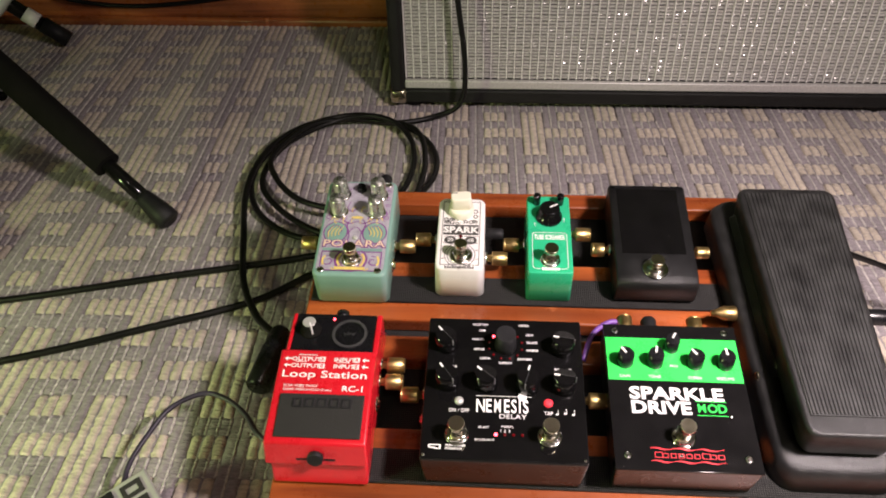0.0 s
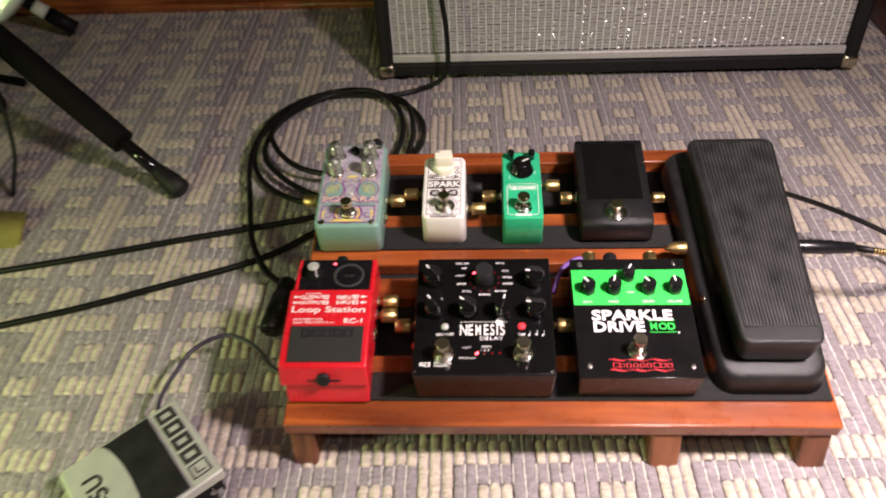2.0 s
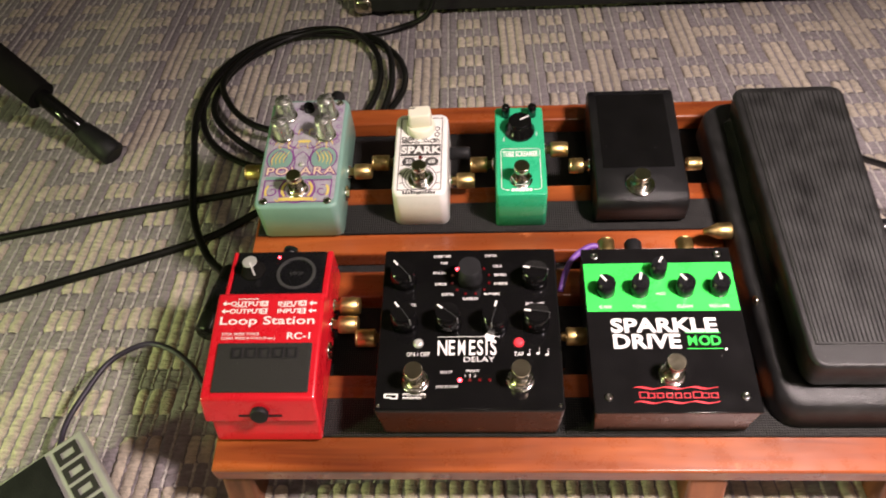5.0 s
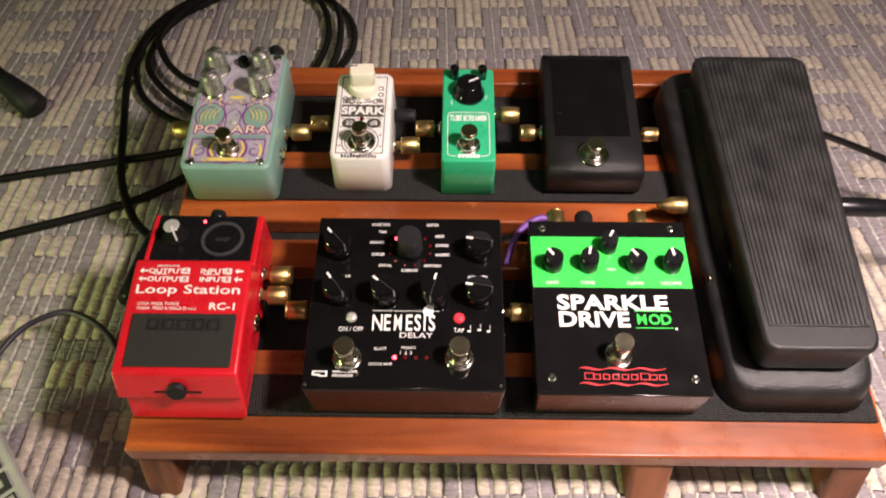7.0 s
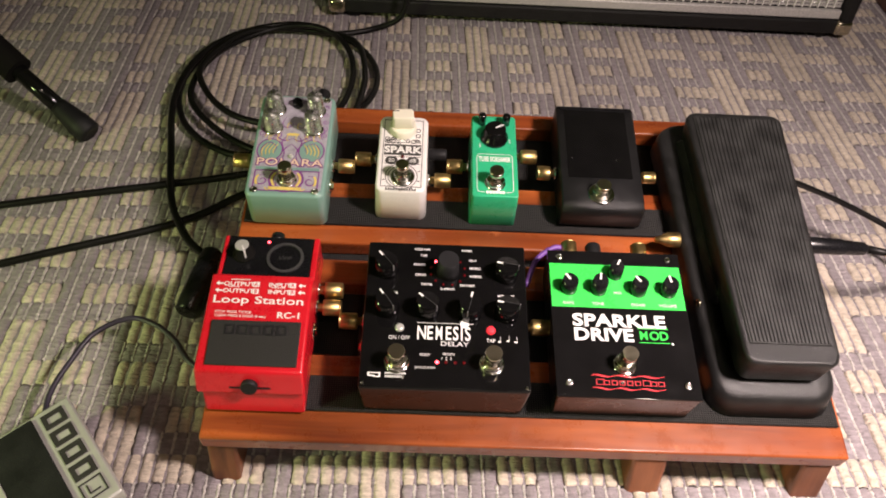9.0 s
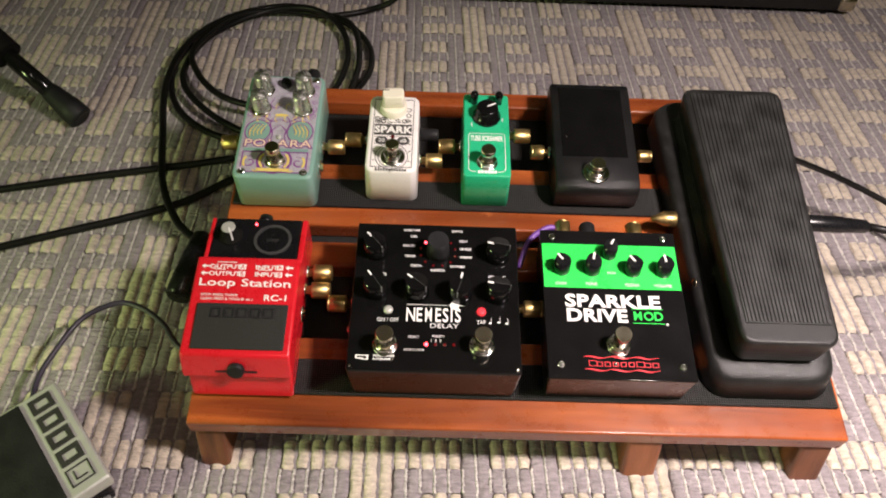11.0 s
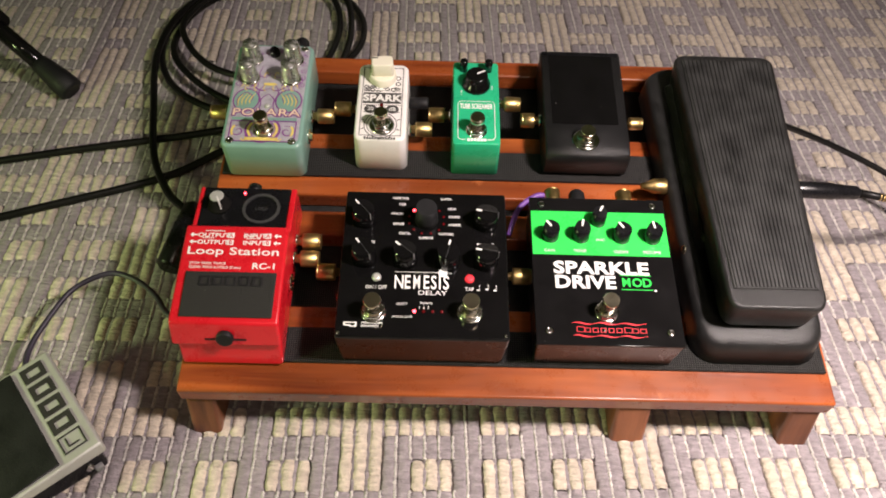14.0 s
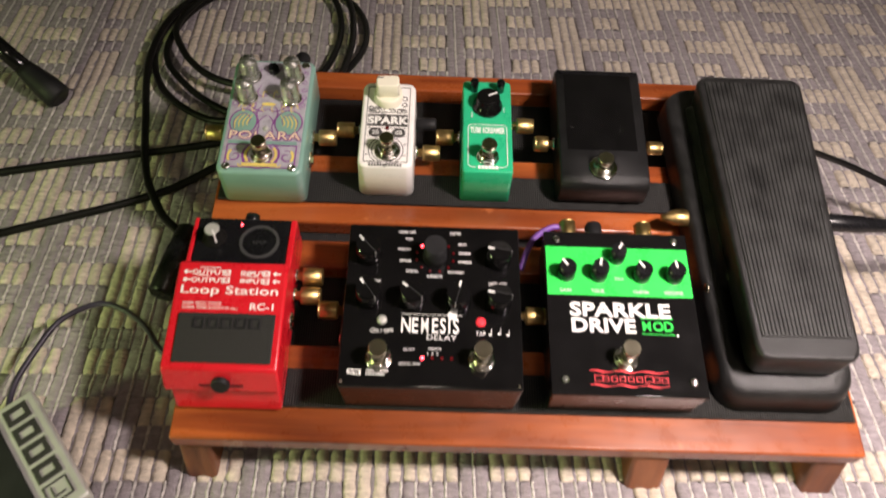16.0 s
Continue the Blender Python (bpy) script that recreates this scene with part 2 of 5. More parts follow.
def thing(name, label, category, m=None, group="", kind=""):
    ob = new(name)
    ob.empty_display_size = 0.02
    if m is not None:
        ob.matrix_basis = m
    return tagged(ob, label, category, group, kind)


def smooth(bm, angle=35):
    for f in bm.faces:
        f.smooth = len(f.verts) < 5
    lim = radians(angle)
    for e in bm.edges:
        if len(e.link_faces) == 2 and e.calc_face_angle(0) > lim:
            e.smooth = False
    return bm


def crisp(t, before):
    """After easing the edges: the old faces stay flat, the eased strips are smooth."""
    for f in t.faces:
        f.smooth = not any(f.normal.dot(n) > 0.9995 for n in before)


def box(x0, x1, y0, y1, z0, z1, bev=0.0, seg=2, bm=None, m=None):
    out = bm or bmesh.new()
    t = bmesh.new()
    bmesh.ops.create_cube(t, size=1)
    bmesh.ops.scale(t, vec=(x1 - x0, y1 - y0, z1 - z0), verts=t.verts)
    bmesh.ops.translate(t, vec=((x0 + x1) / 2, (y0 + y1) / 2, (z0 + z1) / 2), verts=t.verts)
    if bev:
        t.normal_update()
        before = [f.normal.copy() for f in t.faces]
        bmesh.ops.bevel(t, geom=t.edges[:], offset=bev, segments=seg, profile=0.5, affect="EDGES")
        t.normal_update()
        crisp(t, before)
    return join(out, t, m)


def join(out, t, m=None):
    if m is not None:
        t.transform(m)
    vs = [out.verts.new(v.co) for v in t.verts]
    t.verts.index_update()
    for f in t.faces:
        nf = out.faces.new([vs[v.index] for v in f.verts])
        nf.smooth = f.smooth
    for e in t.edges:
        if not e.smooth:
            kept = out.edges.get((vs[e.verts[0].index], vs[e.verts[1].index]))
            if kept is not None:
                kept.smooth = False
    t.free()
    return out


def solid(corners, bev=0.0, seg=2, bm=None):
    """A six-sided block from eight corners: four below, four above, anticlockwise."""
    out = bm or bmesh.new()
    t = bmesh.new()
    v = [t.verts.new(c) for c in corners]
    for q in ((3, 2, 1, 0), (4, 5, 6, 7), (0, 1, 5, 4), (1, 2, 6, 5), (2, 3, 7, 6), (3, 0, 4, 7)):
        t.faces.new([v[i] for i in q])
    if bev:
        t.normal_update()
        before = [f.normal.copy() for f in t.faces]
        bmesh.ops.bevel(t, geom=t.edges[:], offset=bev, segments=seg, profile=0.5, affect="EDGES")
        t.normal_update()
        crisp(t, before)
    return join(out, t)


def outline(w, d, r, n=5):
    """A rounded rectangle round the origin."""
    pts = []
    for cx, cy, a0 in ((w / 2 - r, d / 2 - r, 0), (-w / 2 + r, d / 2 - r, 90), (-w / 2 + r, -d / 2 + r, 180), (w / 2 - r, -d / 2 + r, 270)):
        for i in range(n + 1):
            a = radians(a0 + 90 * i / n)
            pts.append((cx + r * math.cos(a), cy + r * math.sin(a)))
    return pts


def loft(rings, bm=None, cap=True):
    """Rings of equal point count, joined; the ends are closed."""
    out = bm or bmesh.new()
    t = bmesh.new()
    rows = [[t.verts.new(p) for p in ring] for ring in rings]
    n = len(rows[0])
    for a, b in zip(rows, rows[1:]):
        for i in range(n):
            t.faces.new((a[i], a[(i + 1) % n], b[(i + 1) % n], b[i]))
    if cap:
        t.faces.new(rows[0][::-1])
        t.faces.new(rows[-1])
    smooth(t, 40)
    return join(out, t)


def rounded(w, d, h, r, bev=0.002, taper=0.0, bm=None, cx=0, cy=0, z0=0):
    """A rounded slab standing on z0, its top edge eased."""
    rings = []
    for z, s in ((0, -bev * 0.4), (bev * 0.5, 0), (h - bev, taper), (h - bev * 0.3, taper + bev * 0.3), (h, taper + bev)):
        rings.append([(cx + x, cy + y, z0 + z) for x, y in outline(w - 2 * abs(s), d - 2 * abs(s), max(0.0004, r - abs(s) * 0.5))])
    return loft(rings, bm)


def turned(profile, n=24, bm=None, m=None):
    """A turned solid: (radius, height) pairs round z."""
    out = bm or bmesh.new()
    t = bmesh.new()
    rows = []
    for r, z in profile:
        rows.append([t.verts.new((max(r, 1e-5) * math.cos(2 * math.pi * i / n), max(r, 1e-5) * math.sin(2 * math.pi * i / n), z)) for i in range(n)])
    for a, b in zip(rows, rows[1:]):
        for i in range(n):
            t.faces.new((a[i], a[(i + 1) % n], b[(i + 1) % n], b[i]))
    t.faces.new(rows[0][::-1])
    t.faces.new(rows[-1])
    smooth(t, 35)
    return join(out, t, m)


def spline(pts, steps=8):
    """A smooth line through the points."""
    p = [Vector(q) for q in pts]
    p = [p[0] * 2 - p[1]] + p + [p[-1] * 2 - p[-2]]
    res = []
    for i in range(1, len(p) - 2):
        for k in range(steps):
            u = k / steps
            a, b, c, d = p[i - 1], p[i], p[i + 1], p[i + 2]
            res.append(0.5 * (2 * b + (c - a) * u + (2 * a - 5 * b + 4 * c - d) * u * u + (3 * b - a - 3 * c + d) * u ** 3))
    res.append(p[-2])
    return res


def tube(pts, r, n=10, bm=None, steps=8):
    line = spline(pts, steps) if steps > 1 else [Vector(p) for p in pts]
    rr = r if isinstance(r, (list, tuple)) else [r] * len(line)
    t0 = (line[1] - line[0]).normalized()
    side = t0.orthogonal().normalized()
    rings = []
    for i, p in enumerate(line):
        t = (line[min(i + 1, len(line) - 1)] - line[max(i - 1, 0)]).normalized()
        side = (side - t * side.dot(t)).normalized()
        up = t.cross(side)
        rings.append([p + (side * math.cos(2 * math.pi * k / n) + up * math.sin(2 * math.pi * k / n)) * rr[i] for k in range(n)])
    return loft(rings, bm)


def rod(a, b, r, n=16, bm=None, r2=None):
    return tube([a, b], [r, r2 if r2 else r], n, bm, 1)


def words(name, body, size, x, y, z, material, parent, align="CENTER", bold=0.0, sx=1.0, lift=0.0002, turn=0.0):
    """Flat lettering lying on a surface at z; size is the height of a capital."""
    cu = bpy.data.curves.new(name, "FONT")
    cu.body, cu.size, cu.align_x, cu.offset, cu.extrude = body, size / 0.69, align, bold, lift
    cu.resolution_u, cu.space_character = 3, 1.0 + 110 * bold * 0.007 / size
    ob = bpy.data.objects.new(name, cu)
    scene.collection.objects.link(ob)
    dg = bpy.context.evaluated_depsgraph_get()
    me = bpy.data.meshes.new_from_object(ob.evaluated_get(dg))
    bpy.data.objects.remove(ob)
    me.name = name
    me.materials.clear()
    me.materials.append(M[material])
    o = new(name, me)
    o.parent = parent
    o.matrix_basis = pose(x, y, z, 0, 0, turn) @ Matrix.Diagonal((sx, 1, 1, 1))
    return o


# ---- the room ----
BOARD = pose(0, 0, 0.057, 10.6, 0, 0)


def carpet():
    """Loop-pile ribs along y: cream and grey lengths, with a light thread between grey neighbours."""
    pitch, pair, turn = 0.0103, 0.0432, 0.027
    c0, c1 = -118, 73
    j0, j1 = -10, 22
    rng = np.random.RandomState(3)

    def cream(c, r):
        g, k = divmod(c % 20, 5)

        def off(centre):
            return (r - centre + 4) % 8 - 4
        if k < 3:
            if g % 2:
                return r % 2 == 0
            return abs(off(6 if g == 0 else 2)) != 3
        if g % 2:
            near = 2 if g == 1 else 6
        else:
            near = 6 if g == 0 else 2
        return off(near) == 0

    def edge(r):
        j, odd = divmod(r - 4, 2)
        return 0.580 - pair * (j + 0.55 * odd)

    packs = {"cream": ([], []), "grey": ([], []), "thread": ([], [])}

    def sausage(key, x, ya, yb, w, h, step):
        vs, fs = packs[key]
        n = max(3, int((ya - yb) / step) + 1)
        prof = [(-1.0, 0.0), (-0.92, 0.72), (-0.50, 0.98), (0.0, 1.04), (0.50, 0.98), (0.92, 0.72), (1.0, 0.0)]
        base = sausage.count[key]
        u = np.linspace(0, 1, n)
        y = ya + (yb - ya) * u
        end = np.minimum(1, np.minimum(u, 1 - u) * (ya - yb) / 0.0030)
        s = 0.80 + 0.20 * np.sqrt(end)
        if key == "thread":
            prof = [(-1.0, 0.55), (-0.5, 0.98), (0.5, 0.98), (1.0, 0.55)]
            s = np.where(np.arange(n) % 2, 1.28, 0.62) * rng.uniform(0.8, 1.1, n)
        ww = w * s * (1 + rng.uniform(-0.11, 0.10, n))
        hh = h * (s if key != "thread" else 0.92 + 0.1 * s) * (1 + rng.uniform(-0.12, 0.10, n))
        xx = x + rng.uniform(-0.0004, 0.0004, n) + 0.0003 * np.sin(y * 21 + x * 9) + 0.0004 * math.sin(x * 700)
        m = len(prof)
        block = np.empty((n, m, 3))
        for i, (px, pz) in enumerate(prof):
            block[:, i, 0], block[:, i, 1], block[:, i, 2] = xx + px * ww, y, pz * hh
        vs.append(block.reshape(-1, 3))
        sausage.count[key] += n * m
        k = np.arange(n - 1)[:, None] * m + np.arange(m - 1)[None, :]
        k = k.reshape(-1) + base
        fs.append(np.stack([k, k + m, k + m + 1, k + 1], 1))

    # plain lengths, one block each, over the rest of the room
    def block(key, x, ya, yb, w, h):
        vs, fs = packs[key]
        base = sum(len(a) for a in vs) if not vs else block.count[key]
        vs.append(np.array([(x + px * w, y, pz * h) for y in (ya, yb) for px, pz in ((-1, 0), (-0.6, 0.9), (0.6, 0.9), (1, 0))]))
        fs.append(np.array([(base + i, base + 4 + i, base + 5 + i, base + 1 + i) for i in range(3)]))
        block.count[key] = base + 8

    def outer():
        for c in range(-204, 202):
            x = 0.109 + (c + 0.5) * pitch
            spans = ((-20, 148),) if c < c0 or c >= c1 else ((2 * j1, 148),)
            for r, last in spans:
                while r < last:
                    a, tone = r, cream(c, r)
                    while r < last and cream(c, r) == tone:
                        r += 1
                    block("cream" if tone else "grey", x, edge(a), edge(r), 0.0052, 0.0042 if tone else 0.0037)

    block.count = {"cream": 0, "grey": 0}
    outer()
    outer_packs = {k: (list(v[0]), list(v[1])) for k, v in packs.items()}
    for k in packs:
        packs[k][0].clear()
        packs[k][1].clear()
    sausage.count = {"cream": 0, "grey": 0, "thread": 0}
    for c in range(c0, c1):
        x = 0.109 + (c + 0.5) * pitch
        r, last = 2 * j0, 2 * j1
        while r < last:
            a = r
            tone = cream(c, r)
            while r < last and cream(c, r) == tone:
                r += 1
            jit = rng.uniform(-0.0008, 0.0008)
            sausage("cream" if tone else "grey", x, edge(a) + jit, edge(r) + jit, 0.0046 if tone else 0.0051, 0.0047 if tone else 0.0039, 0.0030)
        r = 2 * j0
        while r < last:
            if not cream(c, r) and not cream(c + 1, r):
                a = r
                while r < last and not cream(c, r) and not cream(c + 1, r):
                    r += 1
                sausage("thread", x + pitch / 2, edge(a), edge(r), 0.0013, 0.0044, 0.0012)
            elif cream(c, r) and cream(c + 1, r):
                # a low grey rib shows between two cream neighbours
                a = r
                while r < last and cream(c, r) and cream(c + 1, r):
                    r += 1
                sausage("grey", x + pitch / 2, edge(a), edge(r), 0.0022, 0.0034, 0.0060)
            else:
                r += 1
    turned_by = Matrix(((1, -turn, 0, 0), (turn, 1, 0, 0), (0, 0, 1, 0), (0, 0, 0, 1)))
    for key, nm, lab in (("cream", "cream_pile", "cream wool loop pile"), ("grey", "grey_pile", "blue-grey wool loop pile"), ("thread", "thread", "thin pale binding thread")):
        vs, fs = packs[key]
        n0 = sum(len(a) for a in vs)
        far_v, far_f = outer_packs[key]
        v = np.concatenate(vs + far_v)
        f = np.concatenate(fs + [q + n0 for q in far_f])
        me = bpy.data.meshes.new(nm)
        me.from_pydata(v.tolist(), [], f.tolist())
        me.polygons.foreach_set("use_smooth", [True] * len(me.polygons))
        me.transform(turned_by)
        me.materials.append(M[nm])
        ob = new(nm, me)
        ob.parent = FLOOR
        tagged(ob, lab, kind="stuff")


def pile_mat(name, colour, vary):
    """Wool: fine fibre, tufts across each rib, soft stains, each length a little apart in tone."""
    m = mat(name, colour, 0.95, vary=vary * 1.3, scale=200, bump=1.0, fine=1100, spec=0.1)
    n, l = m.node_tree.nodes, m.node_tree.links
    b = n["Principled BSDF"]
    b.inputs["Sheen Weight"].default_value = 0.15
    b.inputs["Sheen Roughness"].default_value = 0.5
    geo = n.new("ShaderNodeNewGeometry")
    hsv = n.new("ShaderNodeHueSaturation")
    mr = n.new("ShaderNodeMapRange")
    mr.inputs["To Min"].default_value, mr.inputs["To Max"].default_value = 0.91, 1.08
    l.new(geo.outputs["Random Per Island"], mr.inputs["Value"])
    tc, mp = n.new("ShaderNodeTexCoord"), n.new("ShaderNodeMapping")
    mp.inputs["Scale"].default_value = (110, 420, 110)
    l.new(tc.outputs["Object"], mp.inputs["Vector"])
    tuft, stain = n.new("ShaderNodeTexNoise"), n.new("ShaderNodeTexNoise")
    tuft.inputs["Scale"].default_value, tuft.inputs["Detail"].default_value = 1.0, 3
    stain.inputs["Scale"].default_value, stain.inputs["Detail"].default_value = 7.0, 4
    l.new(mp.outputs["Vector"], tuft.inputs["Vector"])
    l.new(tc.outputs["Object"], stain.inputs["Vector"])
    tones = mr.outputs["Result"]
    for tex, lo, hi in ((tuft, 0.79, 1.18), (stain, 0.90, 1.08)):
        r = n.new("ShaderNodeMapRange")
        r.inputs["From Min"].default_value, r.inputs["From Max"].default_value = 0.3, 0.7
        r.inputs["To Min"].default_value, r.inputs["To Max"].default_value = lo, hi
        l.new(tex.outputs["Fac"], r.inputs["Value"])
        mul = n.new("ShaderNodeMath")
        mul.operation = "MULTIPLY"
        l.new(tones, mul.inputs[0])
        l.new(r.outputs["Result"], mul.inputs[1])
        tones = mul.outputs[0]
    l.new(tones, hsv.inputs["Value"])
    l.new(b.inputs["Base Color"].links[0].from_socket, hsv.inputs["Color"])
    l.new(hsv.outputs["Color"], b.inputs["Base Color"])
    bp = b.inputs["Normal"].links[0].from_node
    bp.inputs["Distance"].default_value = 0.0011
    bp2 = n.new("ShaderNodeBump")
    bp2.inputs["Strength"].default_value, bp2.inputs["Distance"].default_value = 1.0, 0.0026
    l.new(tuft.outputs["Fac"], bp2.inputs["Height"])
    l.new(bp.outputs["Normal"], bp2.inputs["Normal"])
    l.new(bp2.outputs["Normal"], b.inputs["Normal"])
    return m


M["cream_pile"] = pile_mat("cream_wool", (0.61, 0.53, 0.43), 0.10)
M["grey_pile"] = pile_mat("blue_grey_wool", (0.315, 0.278, 0.290), 0.13)
M["thread"] = pile_mat("pale_thread", (0.60, 0.565, 0.53), 0.2)
M["backing"] = mat("carpet_backing", (0.30, 0.26, 0.27), 0.95, vary=0.2, scale=120, bump=0.5)

FLOOR = part("floor", box(-2.0, 2.2, -2.6, 0.985, -0.05, 0.0), "backing")
tagged(FLOOR, "patterned cream and blue-grey loop-pile carpet", "carpet", kind="structure")


def walls():
    tagged(part("wall_north", box(-2.0, 2.2, 0.985, 1.085, 0.0, 2.4), "wall"), "plain olive-green painted wall", "wall", kind="structure")
    tagged(part("wall_south", box(-2.0, 2.2, -2.7, -2.6, 0.0, 2.4), "wall"), "plain olive-green painted wall", "wall", kind="structure")
    tagged(part("wall_west", box(-2.1, -2.0, -2.7, 1.085, 0.0, 2.4), "wall"), "plain olive-green painted wall", "wall", kind="structure")
    tagged(part("wall_east", box(2.2, 2.3, -2.7, 1.085, 0.0, 2.4), "wall"), "plain olive-green painted wall", "wall", kind="structure")
    tagged(part("ceiling", box(-2.1, 2.3, -2.7, 1.085, 2.4, 2.5), "ceiling"), "plain pale ceiling", "ceiling", kind="structure")
    bb = tagged(part("baseboard", box(-2.0, 2.2, 0.966, 0.985, 0.0, 0.082, 0.003), "base_wood"), "red-brown varnished wooden baseboard", "baseboard", kind="structure")
    part("shoe_moulding", box(-2.0, 2.2, 0.952, 0.9655, 0.0, 0.017, 0.006, 3), "base_wood", bb, "rounded wooden strip")


walls()


def grille_mat():
    m = mat("woven_silver_cloth", (0.50, 0.485, 0.47), 0.45, 0.3, vary=0.3, scale=500)
    return m


M["grille"] = grille_mat()
M["cord"] = mat("bright_cord", (0.82, 0.80, 0.77), 0.4, 0.2, vary=0.25, scale=400)
M["knob_clear"] = mat("ridged_grey_metal", (0.66, 0.67, 0.62), 0.26, 0.9, vary=0.15, coat=0.2)
M["grille_dark"] = mat("dark_weave", (0.10, 0.097, 0.092), 0.7, vary=0.3, scale=600)
M["sparkle"] = mat("silver_thread", (0.70, 0.69, 0.66), 0.36, 0.8, vary=0.2, scale=500)


def amplifier():
    x0, x1, yf, h = 0.014, 0.714, 0.672, 0.50
    amp = thing("guitar_amplifier", "black vinyl combo amplifier with silver grille cloth standing on the carpet", "amplifier", pose(x0, yf, 0))
    w = x1 - x0
    bm = bmesh.new()
    box(0, 0.019, 0, 0.25, 0.016, h, 0.006, 3, bm)
    box(w - 0.019, w, 0, 0.25, 0.016, h, 0.006, 3, bm)
    box(0.0192, w - 0.0192, 0.001, 0.25, 0.016, 0.036, 0.003, 2, bm)
    box(0.0192, w - 0.0192, 0.0, 0.25, h - 0.019, h, 0.003, 2, bm)
    box(0.0192, w - 0.0192, 0.23, 0.249, 0.0362, h - 0.0192, 0, 2, bm)
    part("cabinet", bm, "tolex", amp)
    part("trim_strip", box(0.0195, w - 0.0195, 0.004, 0.012, 0.0365, 0.049, 0.002, 2), "grille", amp, "silver piping strip")
    part("baffle", box(0.0195, w - 0.0195, 0.0125, 0.02, 0.0495, h - 0.02), "grille_dark", amp, "dark backing of the grille cloth")
    # woven cloth: upright bright cords in pairs and short cross bars
    n = 62
    zs0, zs1 = 0.0497, h - 0.021
    vs, fs = [], []

    def bar(a, b, c, d, y0, y1):
        k = len(vs)
        vs.extend([(a, y0, c), (b, y0, c), (b, y0, d), (a, y0, d), (a, y1, c), (b, y1, c), (b, y1, d), (a, y1, d)])
        fs.extend([(k, k + 1, k + 2, k + 3), (k + 3, k + 2, k + 6, k + 7), (k, k + 4, k + 5, k + 1), (k, k + 3, k + 7, k + 4), (k + 1, k + 5, k + 6, k + 2)])
    pitch = (w - 0.041) / n
    for i in range(n):
        x = 0.0205 + i * pitch
        bar(x, x + 0.0016, zs0, zs1, 0.0090, 0.0128)
    me = bpy.data.meshes.new("upright_cord")
    me.from_pydata(vs, [], fs)
    me.materials.append(M["cord"])
    tagged(new("upright_cord", me), "silver upright cords of the cloth", kind="stuff").parent = amp
    vs.clear()
    fs.clear()
    rnd = random.Random(5)
    z = zs0 + 0.001
    chips = []
    while z < zs1 - 0.004:
        for i in range(n):
            x = 0.0205 + i * pitch + 0.0017
            d = rnd.uniform(-0.0004, 0.0006)
            if rnd.random() < 0.22:
                chips.append((x, z))
            bar(x + 0.0003, x + pitch - 0.0021, z + d, z + d + 0.0029, 0.0112 - rnd.uniform(0, 0.0008), 0.0128)
        z += 0.0046
    me = bpy.data.meshes.new("cross_bar")
    me.from_pydata(vs, [], fs)
    me.materials.append(M["grille"])
    tagged(new("cross_bar", me), "silver woven bars of the cloth", kind="stuff").parent = amp
    vs.clear()
    fs.clear()
    for x, z in chips:
        k = len(vs)
        q, wd = rnd.gauss(0.00075, 0.00024), rnd.uniform(0.0006, 0.0015)
        s = wd * rnd.gauss(-0.03, 0.05)
        x += rnd.uniform(0.0002, 0.0030)
        vs.extend([(x, 0.0094 - s, z + 0.0004), (x + wd, 0.0094 + s, z + 0.0004), (x + wd, 0.0094 + q + s, z + 0.0020), (x, 0.0094 + q - s, z + 0.0020), (x + wd / 2, 0.0112 + q, z + 0.0012)])
        fs.extend([(k, k + 1, k + 2, k + 3), (k, k + 4, k + 1), (k + 1, k + 4, k + 2), (k + 2, k + 4, k + 3), (k + 3, k + 4, k)])
    me = bpy.data.meshes.new("bright_fleck")
    me.from_pydata(list(vs), [], list(fs))
    me.materials.append(M["sparkle"])
    tagged(new("bright_fleck", me), "bright silver flecks in the cloth", kind="stuff").parent = amp
    for cx in (0.0, w):
        s = 1 if cx == 0 else -1
        bm = bmesh.new()
        box(min(cx - s * 0.0015, cx + s * 0.022), max(cx - s * 0.0015, cx + s * 0.022), -0.0015, 0.03, 0.0145, 0.036, 0.006, 3, bm)
        part("corner_cap", bm, "nickel", amp, "nickel corner protector")
    for cx in (0.03, w - 0.03):
        for cy in (0.03, 0.22):
            part("foot", turned([(0.013, 0.0), (0.015, 0.003), (0.015, 0.013), (0.013, 0.0165)], 20), "soft_black", amp, "black rubber foot", pose(cx, cy, 0.0))
    return amp


amplifier()


def cabinet():
    c = thing("low_cabinet", "dark red-brown wooden cabinet standing on the carpet", "cabinet", pose(0.80, 0.70, 0.005))
    part("plinth", box(0.004, 0.30, 0.004, 0.24, 0, 0.05, 0.002), "dark_wood", c)
    part("body", box(0, 0.31, 0, 0.245, 0.0505, 0.26, 0.004), "dark_wood", c)


cabinet()


